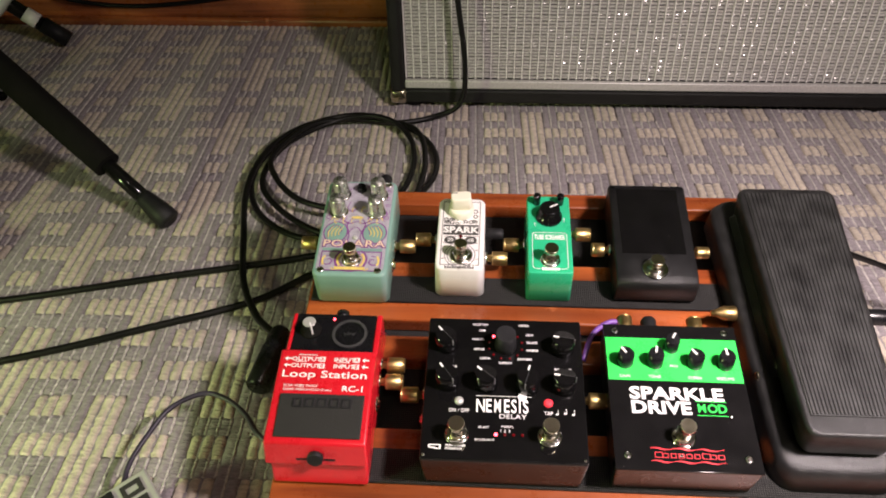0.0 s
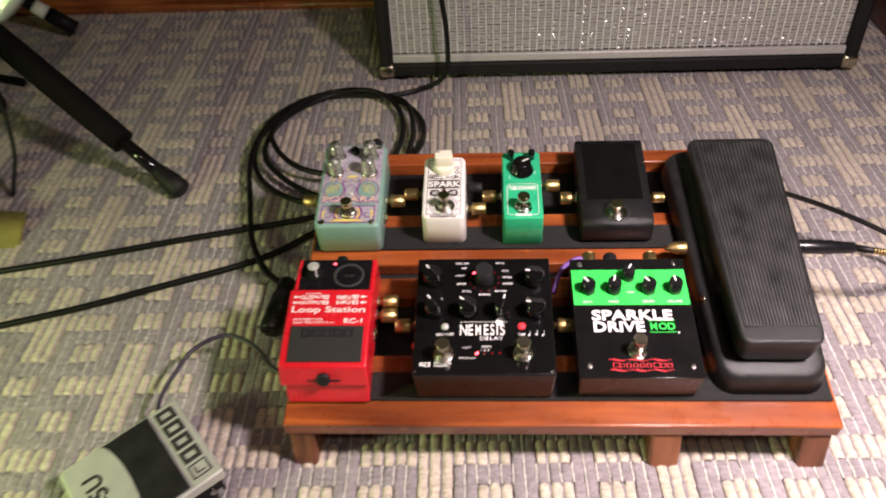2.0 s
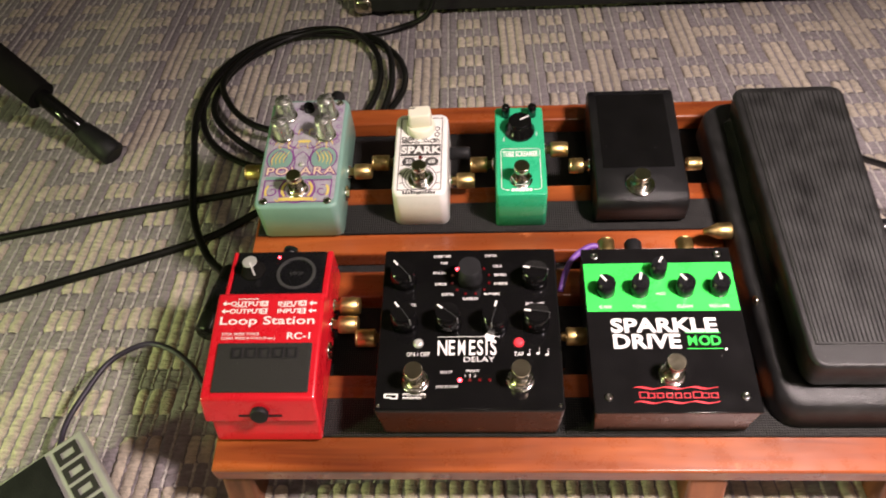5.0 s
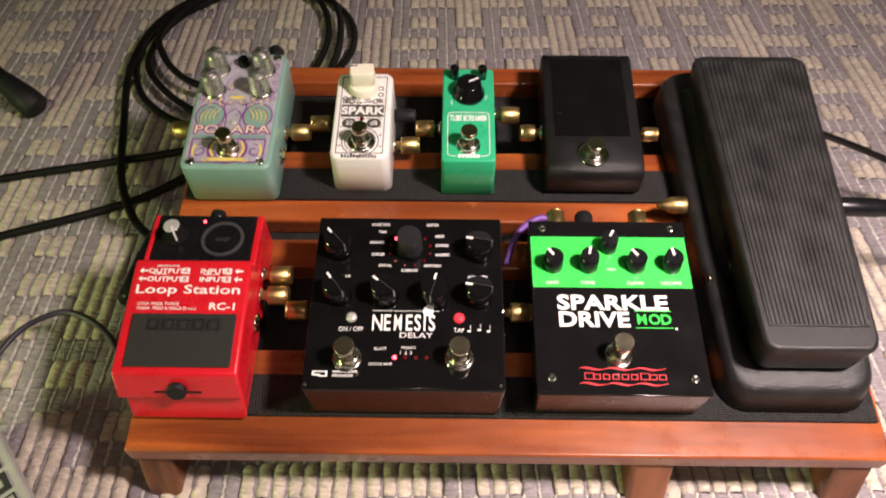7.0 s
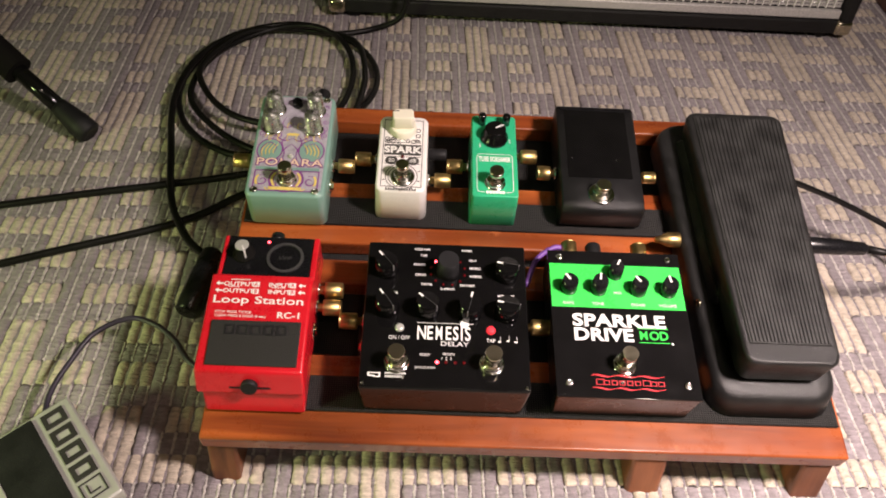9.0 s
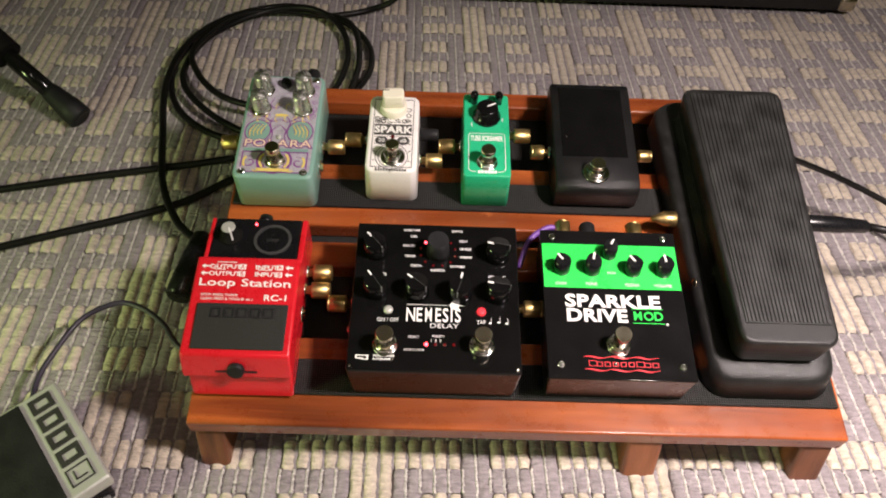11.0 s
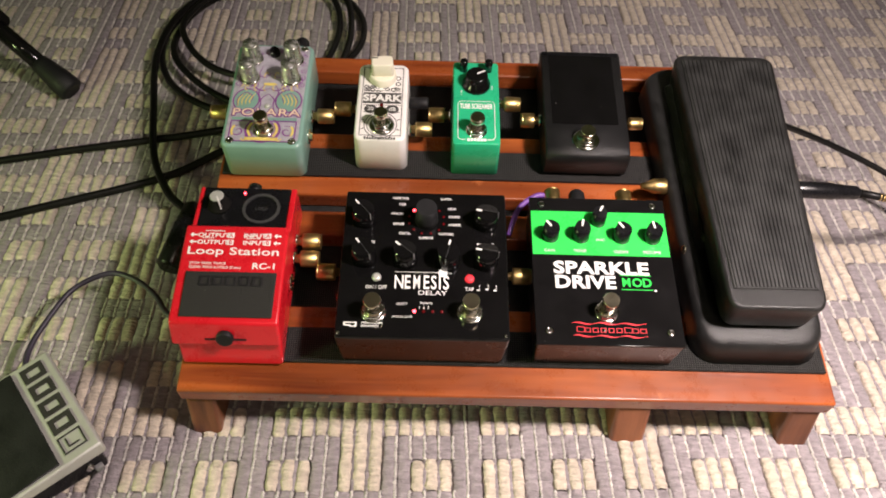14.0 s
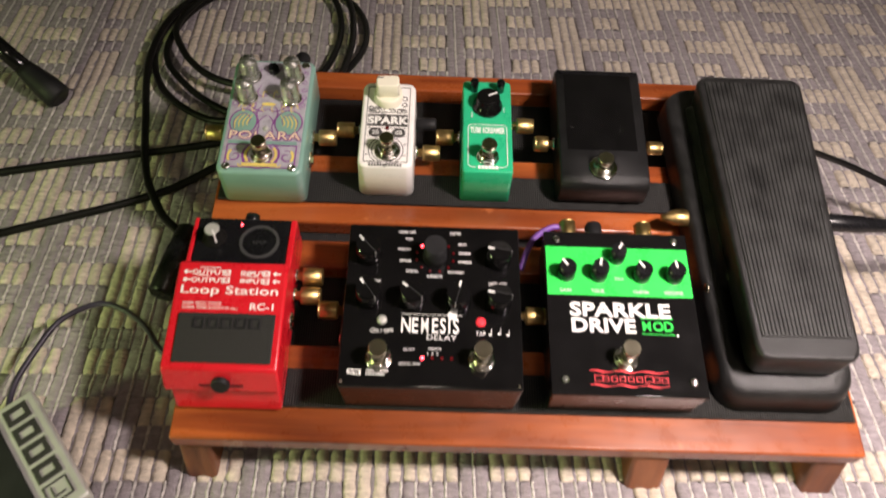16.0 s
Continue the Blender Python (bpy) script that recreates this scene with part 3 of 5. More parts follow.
# ---- the board ----
def pedalboard():
    b = thing("pedalboard", "slatted stained-wood pedalboard tilted on wedge legs over the carpet", "pedalboard", pose(0, 0, 0))
    W = 0.4600
    for s0, s1 in ((0.0, 0.0685), (0.1305, 0.1540), (0.1695, 0.2335), (0.3045, 0.3225)):
        part("slat", box(-0.002, W, s0, s1, -0.0165, 0, 0.0016, 2), "wood", b, "", BOARD)
    for s0, s1 in ((0.0228, 0.0502), (0.1868, 0.2155)):
        part("hook_strip", box(0.001, W - 0.003, s0, s1, 0.0003, 0.0028, 0.0006, 1), "velcro", b, "black hook-and-loop strip", BOARD)
    for s0, s1 in ((0.030, 0.310),):
        part("under_shelf", box(0.002, W - 0.002, s0, s1, -0.0225, -0.0170), "velcro", b, "black felt-covered panel under the slats", BOARD)
    tan_ = math.tan(radians(10.6))
    for x0, x1 in ((0.0, 0.0215), (0.309, 0.3345), (0.434, 0.4570)):
        y0, y1 = 0.0040, 0.305
        zt = [0.057 - 0.0168 / math.cos(radians(10.6)) + y * tan_ - 0.0002 for y in (y0, y1)]
        part("leg", solid([(x0, y0 - 0.0065, 0.0008), (x1, y0 - 0.0065, 0.0008), (x1, y1, 0.0008), (x0, y1, 0.0008), (x0, y0, zt[0]), (x1, y0, zt[0]), (x1, y1, zt[1]), (x0, y1, zt[1])], 0.0030, 3), "leg_wood", b, "plain brown wedge leg")
    return b


pedalboard()


def on_board(name, label, x, s, h=0.0028, category="guitar pedal"):
    return thing(name, label, category, BOARD @ pose(x, s, h), "pedals on the board")


def footswitch(parent, x, y, z, r=0.0058, tall=0.0125, washer=0.0):
    sw = part("footswitch", turned([(r * 0.80, 0.0), (r * 0.80, tall * 0.62), (r * 0.98, tall * 0.66), (r, tall * 0.96), (r * 0.93, tall)], 24), "nickel", parent, "nickel stomp switch", pose(x, y, z))
    wr = washer or r * 1.45
    bm = turned([(wr, 0.0), (wr, 0.0008), (wr * 0.88, 0.0012)], 32)
    part("washer", bm, "chrome", sw)
    part("nut", turned([(r * 1.30, 0.0012), (r * 1.36, 0.0018), (r * 1.36, 0.0042), (r * 1.2, 0.0049)], 6), "chrome", sw)
    return sw


def screw(parent, x, y, z, r=0.0026):
    sc = part("screw", turned([(r, 0.0), (r, 0.0006), (r * 0.7, 0.0012), (r * 0.45, 0.0012), (r * 0.42, 0.0006)], 16), "chrome", parent, "", pose(x, y, z))
    return sc


def jack(parent, x, y, z, way, length=0.0135, r=0.0062, reach=0.006):
    """A brass plug head standing out of a pedal's side; way is the turn about z of its +x axis."""
    m = pose(x, y, z, 0, 90, 0) if way == 0 else pose(x, y, z, 0, -90, 0) if way == 180 else pose(x, y, z, -90, 0, 0)
    j = part("plug", turned([(r * 0.95, reach), (r, reach + 0.001), (r, reach + length - 0.0022), (r * 0.93, reach + length - 0.0018), (r * 0.93, reach + length - 0.001), (r, reach + length - 0.0006), (r * 0.9, reach + length)], 24), "brass", parent, "brass plug barrel", m)
    part("collar", turned([(r * 0.85, 0.0), (r * 0.85, 0.0022), (r * 0.55, 0.0024), (r * 0.55, reach)], 12), "chrome", j, "nickel jack nut")
    return j


def knob(parent, name, x, y, z, r, h, material, pointer="ink_white", angle=0.0, cut=0.22, short=False):
    """A round knob whose top is cut down on one side of the pointer's line."""
    t = bmesh.new()
    n = 28
    low, mid, top = [], [], []
    for i in range(n):
        a = 2 * math.pi * i / n + math.pi / 2
        c, s = math.cos(a), math.sin(a)
        low.append(t.verts.new((r * 1.04 * c, r * 1.04 * s, 0)))
        mid.append(t.verts.new((r * c, r * s, h * 0.25)))
        top.append(t.verts.new((r * 0.92 * c, r * 0.92 * s, h - max(0.0, c) * h * cut)))
    for a, b in ((low, mid), (mid, top)):
        for i in range(n):
            t.faces.new((a[i], a[(i + 1) % n], b[(i + 1) % n], b[i]))
    t.faces.new(top[:n // 2 + 1])
    t.faces.new(top[n // 2:] + top[:1])
    t.faces.new(low[::-1])
    smooth(t, 12)
    k = part(name, join(bmesh.new(), t), material, parent, "", pose(x, y, z, 0, 0, angle))
    if pointer:
        if short:
            # a short stroke at the rim; grey strips imitate the edge's highlight across cap and far side
            part("pointer", box(-r * 0.17, -r * 0.02, r * 0.42, r * 0.92, h, h + 0.0004), pointer, k)
            part("ridge", box(-r * 0.025, r * 0.01, -r * 0.88, r * 0.40, h, h + 0.0002), "ink_dark", k)
            part("side_stroke", box(-r * 0.035, r * 0.035, -r * 1.02, -r * 0.93, h * 0.55, h * 0.98), "ink_grey", k)
        else:
            part("pointer", box(-r * 0.26, -r * 0.02, 0.0, r * 0.90, h, h + 0.0005), pointer, k)
    return k


def looper():
    w, d = 0.0715, 0.129
    p = on_board("looper_pedal", "red metal looper pedal with a grey rubber foot pad", 0.0, 0.0195)
    # base tray and sloping sides
    part("body", solid([(0.0005, 0.0, 0.0), (w - 0.0005, 0.0, 0.0), (w - 0.0005, d, 0.0), (0.0005, d, 0.0), (0, 0.008, 0.020), (w, 0.008, 0.020), (w, d - 0.001, 0.033), (0, d - 0.001, 0.033)], 0.0022, 3), "red", p)
    part("pedal_plate", solid([(-0.003, 0.0045, 0.0205), (w + 0.001, 0.0045, 0.0205), (w + 0.001, 0.086, 0.030), (-0.002, 0.086, 0.030), (-0.0025, 0.0125, 0.0395), (w, 0.0125, 0.0395), (w, 0.0865, 0.0465), (-0.001, 0.0865, 0.0465)], 0.002, 3), "red", p)
    for x, q in ((0.0, 0.0030), (w - 0.0045, 0.0045)):
        part("cheek", solid([(x, 0.0855, 0.028), (x + q, 0.0855, 0.028), (x + q, d - 0.001, 0.030), (x, d - 0.001, 0.030), (x + 0.0002, 0.0855, 0.0395), (x + q, 0.0855, 0.0395), (x + q, d - 0.002, 0.0364), (x + 0.0002, d - 0.002, 0.0364)], 0.0010, 2), "red", p)
    part("control_panel", solid([(0.0032, 0.0872, 0.029), (w - 0.0047, 0.0872, 0.029), (w - 0.0047, d - 0.001, 0.031), (0.0032, d - 0.001, 0.031), (0.0032, 0.0872, 0.0385), (w - 0.0047, 0.0872, 0.0385), (w - 0.0047, d - 0.002, 0.0358), (0.0032, d - 0.002, 0.0358)], 0.0008, 2), "plastic", p, "black control panel")
    slope = -math.degrees(math.atan2(0.0027, 0.041))
    k = part("level_knob", turned([(0.0086, 0), (0.0082, 0.0016), (0.0062, 0.0026), (0.0057, 0.0098), (0.0052, 0.0106)], 22), "foam", p, "black level knob with a silver cap", pose(0.0165, 0.110, 0.0370, slope))
    part("cap", turned([(0.0051, 0.0107), (0.0051, 0.0109), (0.0047, 0.0111)], 20), "silver", k)
    part("pointer", box(-0.0006, 0.0006, -0.0054, -0.0010, 0.0, 0.0004), "ink_white", k, "", pose(0, 0, 0.0112, 0, 0, 25))
    part("pointer", box(-0.0006, 0.0006, -0.0064, -0.0054, 0.0026, 0.0108), "ink_white", k, "", pose(0, 0, 0, 0, 0, 25))
    part("indicator_ring", ring(0.0138, 0.0116, 0.0009), "ink_dark", p, "", pose(0.0475, 0.1075, 0.0372, slope))
    words("lettering", "LOOP", 0.0024, 0.0475, 0.1063, 0.0374, "ink_dark", p)
    part("light", turned([(0.0010, 0), (0.0009, 0.0007), (0.0004, 0.0010)], 12), "led", p, "lit red indicator", pose(0.0335, 0.1215, 0.0365))
    # the pad follows the plate's slope
    a = math.degrees(math.atan2(0.007, 0.074))
    P = pose(0, 0.0125, 0.0396, a)
    part("foot_pad", box(0.0045, w - 0.0045, 0.0040, 0.0375, 0.0, 0.0016, 0.0008, 2), "pad", p, "dark grey rubber pad", P)
    for x in (0.0145, 0.0235, 0.0325, 0.0415, 0.0505):
        emb = bmesh.new()
        for q in ((0, 0.0072, 0.0265, 0.0278), (0, 0.0072, 0.0327, 0.0340), (0, 0.0014, 0.0278, 0.0327), (0.0058, 0.0072, 0.0278, 0.0327)):
            box(x + q[0], x + q[1], q[2], q[3], 0.0016, 0.0021, 0, 1, emb)
        part("raised_mark", emb, "soft_black", p, "embossed maker's mark as a plain shape", P)

    def lay(body, size, x, y, align="CENTER", sx=1.0, bold=0.0):
        o = words("lettering", body, size, 0, 0, 0, "ink_white", p, align, bold, sx)
        o.matrix_basis = P @ pose(x, y, 0.0002) @ Matrix.Diagonal((sx, 1, 1, 1))
    lay("Loop Station", 0.0056, w / 2 - 0.001, 0.0510, sx=1.52, bold=0.00009)
    lay("RC-1", 0.0044, 0.0575, 0.0405, bold=0.00012, sx=1.25)
    lay("OUTPUT", 0.0031, 0.0195, 0.0645, bold=0.0001, sx=1.22)
    lay("OUTPUT", 0.0031, 0.0195, 0.0590, bold=0.0001, sx=1.22)
    lay("INPUT", 0.0031, 0.0485, 0.0645, bold=0.0001, sx=1.22)
    lay("INPUT", 0.0031, 0.0485, 0.0590, bold=0.0001, sx=1.22)
    for x, y in ((0.0318, 0.0640), (0.0318, 0.0585), (0.0578, 0.0640), (0.0578, 0.0585)):
        part("letter_box", box(-0.0022, 0.0022, 0, 0.0040, 0, 0.0003), "ink_white", p, "", P @ pose(x, y, 0.0001))
        o = words("lettering", "A" if y > 0.06 else "B", 0.0029, 0, 0, 0, "red", p)
        o.matrix_basis = P @ pose(x, y + 0.0006, 0.0005)
    lay("STOP: PRESS TWICE", 0.0018, 0.0055, 0.0432, "LEFT", 1.1)
    lay("CLEAR: PRESS & HOLD (2 sec.)", 0.0018, 0.0055, 0.0403, "LEFT", 1.05)
    for x, y, wd in ((0.0135, 0.0690, 0.014), (0.0120, 0.0634, 0.009), (0.0430, 0.0634, 0.010)):
        bm = bmesh.new()
        for k in range(int(wd / 0.0014)):
            box(k * 0.0014, k * 0.0014 + 0.0010, 0, 0.0008, 0, 0.0002, 0, 1, bm)
        part("small_print", bm, "ink_white", p, "tiny print as plain white bars", P @ pose(x, y, 0.0003))
    for x, s in ((0.0058, -1), (0.0645, -1)):
        for y in (0.0660, 0.0605):
            bm = bmesh.new()
            v = [bm.verts.new(c) for c in ((-0.0028, 0, 0), (-0.0004, -0.0020, 0), (-0.0004, -0.0006, 0), (0.0026, -0.0006, 0), (0.0026, 0.0006, 0), (-0.0004, 0.0006, 0), (-0.0004, 0.0020, 0))]
            bm.faces.new(v)
            part("arrow", bm, "ink_white", p, "", P @ pose(x, y, 0.0004))
    T = pose(w / 2 - 0.001, 0.0078, 0.0285, 67, 0, 0)
    part("thumbscrew", turned([(0.0056, -0.001), (0.0058, 0.0), (0.0058, 0.0032), (0.0050, 0.0040)], 28), "soft_black", p, "black thumbscrew", T)
    part("slot", box(-0.0140, 0.0140, -0.0030, -0.0016, -0.0020, 0.0003), "plastic", p, "narrow slot beside the thumbscrew", T)
    jack(p, w, 0.0915, 0.019, 0)
    jack(p, w, 0.0765, 0.019, 0)
    part("socket", turned([(0.0062, 0), (0.0062, 0.0018), (0.0038, 0.002), (0.0036, 0.0035)], 20), "chrome", p, "nickel socket", pose(w, 0.057, 0.018, 0, 90, 0))
    part("rear_knob", turned([(0.005, 0), (0.0056, 0.003), (0.005, 0.007)], 16), "plastic", p, "black round adapter plug", pose(0.037, d + 0.001, 0.024, -90))


def ring(ro, ri, h, n=40, bm=None):
    out = bm or bmesh.new()
    t = bmesh.new()
    rows = []
    for r, z in ((ro, 0), (ro, h), (ri, h), (ri, 0)):
        rows.append([t.verts.new((r * math.cos(2 * math.pi * i / n), r * math.sin(2 * math.pi * i / n), z)) for i in range(n)])
    for a, b in zip(rows, rows[1:] + rows[:1]):
        for i in range(n):
            t.faces.new((a[i], a[(i + 1) % n], b[(i + 1) % n], b[i]))
    return join(out, t)


def delay_pedal():
    x0, s0 = 0.1095, 0.0225
    w, d, h = 0.1175, 0.1190, 0.0425
    p = on_board("delay_pedal", "glossy black delay pedal with two stomp switches and many knobs", x0, s0)

    def L(x, s):
        return x - x0, s - s0
    part("body", solid([(0.002, 0.002, 0), (w - 0.002, 0.002, 0), (w - 0.002, d - 0.002, 0), (0.002, d - 0.002, 0), (0.0, 0.0, h), (w, 0.0, h), (w, d, h), (0.0, d, h)], 0.0022, 3), "satin_black", p)
    part("top_plate", box(0.0008, w - 0.0008, 0.0008, d - 0.0008, h - 0.0002, h + 0.0006, 0.0004, 1), "gloss_black", p)
    z = h + 0.0006
    for x, s in ((0.1350, 0.0415), (0.2003, 0.0425)):
        footswitch(p, *L(x, s), z, 0.0060, 0.0175)
    for (x, s, a, r, kh) in ((0.1242, 0.1165, 40, 0.0066, 0.0158), (0.1262, 0.084, 35, 0.0066, 0.0158), (0.1549, 0.0835, 50, 0.0066, 0.0158), (0.2119, 0.1155, 80, 0.0066, 0.0158), (0.2115, 0.083, 80, 0.0066, 0.0158), (0.185, 0.0825, -15, 0.0066, 0.0158)):
        knob(p, "knob", *L(x, s), z, r * 1.28, kh, "gloss_black", "ink_white", a, 0.22, True)
    knob(p, "selector_knob", *L(0.1691, 0.1165), z, 0.0080, 0.0170, "soft_black", None, 30, 0.04)
    for i in range(12):
        a = radians(30 * i + 15)
        x, s = 0.1691 + 0.0128 * math.cos(a), 0.1165 + 0.0118 * math.sin(a)
        lit = i == 4
        part("light", turned([(0.0011, 0), (0.001, 0.0006), (0.0005, 0.0009)], 10), "led" if lit else "led_off", p, "lit red indicator" if lit else "", pose(*L(x, s), z))
    for i, (body, x, s, al) in enumerate((("NOISE TAPE", 0.1555, 0.1345, "RIGHT"), ("TAPE", 0.1535, 0.1290, "RIGHT"), ("ANALOG", 0.1525, 0.1210, "RIGHT"), ("DIFFUSE", 0.1530, 0.1120, "RIGHT"), ("DIGITAL", 0.1580, 0.1040, "RIGHT"), ("SLAPBACK", 0.1691, 0.1005, "CENTER"), ("RHYTHMIC", 0.1780, 0.1040, "LEFT"), ("SWEEPER", 0.1850, 0.1120, "LEFT"), ("REVERSE", 0.1850, 0.1190, "LEFT"), ("HELIX", 0.1845, 0.1260, "LEFT"), ("SHIFTER", 0.1790, 0.1345, "LEFT"))):
        words("lettering", body, 0.0018, *L(x, s), z, "ink_white", p, al, 0.00005, 0.82)
    for body, x, s in (("TIME", 0.1240, 0.1290), ("MIX", 0.2120, 0.1285), ("FEEDBACK", 0.1270, 0.0960), ("MOD", 0.1550, 0.0955), ("RATE", 0.1850, 0.0960), ("INTENSITY", 0.2115, 0.0960)):
        words("lettering", body, 0.0019, *L(x, s), z, "ink_white", p, "CENTER", 0.00006, 0.9)
    for ch, x in zip("NEMESIS", (0.1514, 0.1571, 0.1636, 0.1701, 0.1753, 0.1795, 0.1838)):
        words("lettering", ch, 0.0104, *L(x, 0.0600), z, "ink_white", p, "CENTER", 0.00020, 0.46 if ch == "M" else 0.62)
    words("lettering", "DELAY", 0.0034, *L(0.1745, 0.0552), z, "ink_white", p, sx=1.35)
    words("lettering", "ON / OFF", 0.0029, *L(0.1358, 0.0592), z, "ink_white", p, sx=0.85)
    words("lettering", "TAP", 0.0029, *L(0.1999, 0.0590), z, "ink_white", p, sx=0.85)
    words("lettering", "SELECT", 0.0016, *L(0.1540, 0.0472), z, "ink_white", p)
    words("lettering", "PRESETS", 0.0016, *L(0.1705, 0.0480), z, "ink_white", p)
    words("lettering", "1  2  3", 0.0020, *L(0.1690, 0.0445), z, "ink_white", p)
    words("lettering", "(HOLD) SAVE", 0.0016, *L(0.1545, 0.0375), z, "ink_white", p)
    part("moon", turned([(0.0032, 0), (0.0032, 0.0003)], 28), "ink_white", p, "white printed disc", pose(*L(0.1815, 0.0728), z))
    part("rule", box(-0.0200, 0.0200, -0.00015, 0.00015, 0, 0.0003), "ink_white", p, "", pose(*L(0.1680, 0.0729), z))
    part("light", turned([(0.0034, 0), (0.0032, 0.0012), (0.0018, 0.0022)], 18), "silver", p, "unlit clear lens", pose(*L(0.1357, 0.0682), z))
    part("light", turned([(0.0034, 0), (0.0032, 0.0012), (0.0018, 0.0022)], 18), "led_dim", p, "dimly lit red lens", pose(*L(0.2000, 0.0684), z))
    for i in range(4):
        part("light", turned([(0.0013, 0), (0.0012, 0.0006), (0.0006, 0.0009)], 10), "led" if i == 0 else "led_off", p, "", pose(*L(0.1626 + 0.0062 * i, 0.0425), z))
    bm = bmesh.new()
    for a in ((-0.0062, -0.0050, -0.0010, 0.0018), (-0.0050, -0.0012, -0.0012, -0.0002), (-0.0050, 0.0026, 0.0010, 0.0018), (0.0014, 0.0026, -0.0018, 0.0010), (-0.0022, 0.0014, -0.0018, -0.0010)):
        box(a[0], a[1], a[2], a[3], 0, 0.0003, 0, 1, bm)
    part("maker_mark", bm, "ink_white", p, "maker's mark as plain white shapes", pose(*L(0.1218, 0.0318), z))
    for y, n in ((-0.0018, 5), (0.0006, 6)):
        bm = bmesh.new()
        for k in range(n):
            x = k * 0.0024
            box(x, x + 0.0019, y + 0.0010, y + 0.0014, 0, 0.0003, 0, 1, bm)
            box(x, x + 0.0005, y, y + 0.0010, 0, 0.0003, 0, 1, bm)
            box(x + 0.0014, x + 0.0019, y, y + 0.0010, 0, 0.0003, 0, 1, bm)
        part("maker_mark", bm, "ink_white", p, "maker's name as plain white shapes", pose(*L(0.1275, 0.0318), z))
    for x, y in ((0.2060, 0), (0.2120, 0.0008), (0.2175, 0)):
        bm = bmesh.new()
        box(0.0007, 0.0010, 0, 0.0042, 0, 0.0003, 0, 1, bm)
        box(-0.0010, 0.0009, -0.0003, 0.0008, 0, 0.0003, 0, 1, bm)
        part("note_mark", bm, "ink_white", p, "", pose(*L(x, 0.0596 + y), z))
    for x, y in ((0.003, 0.003), (w - 0.003, 0.003)):
        screw(p, x, y, h + 0.0004, 0.0012)
    jack(p, 0, 0.064, 0.017, 180)
    jack(p, w, 0.064, 0.017, 0)
    for x, way in ((0, -90), (w, 90)):
        part("socket", turned([(0.0058, 0), (0.0058, 0.0018), (0.0036, 0.002), (0.0034, 0.0034)], 20), "chrome", p, "nickel socket", pose(x, 0.043, 0.017, 0, way, 0))


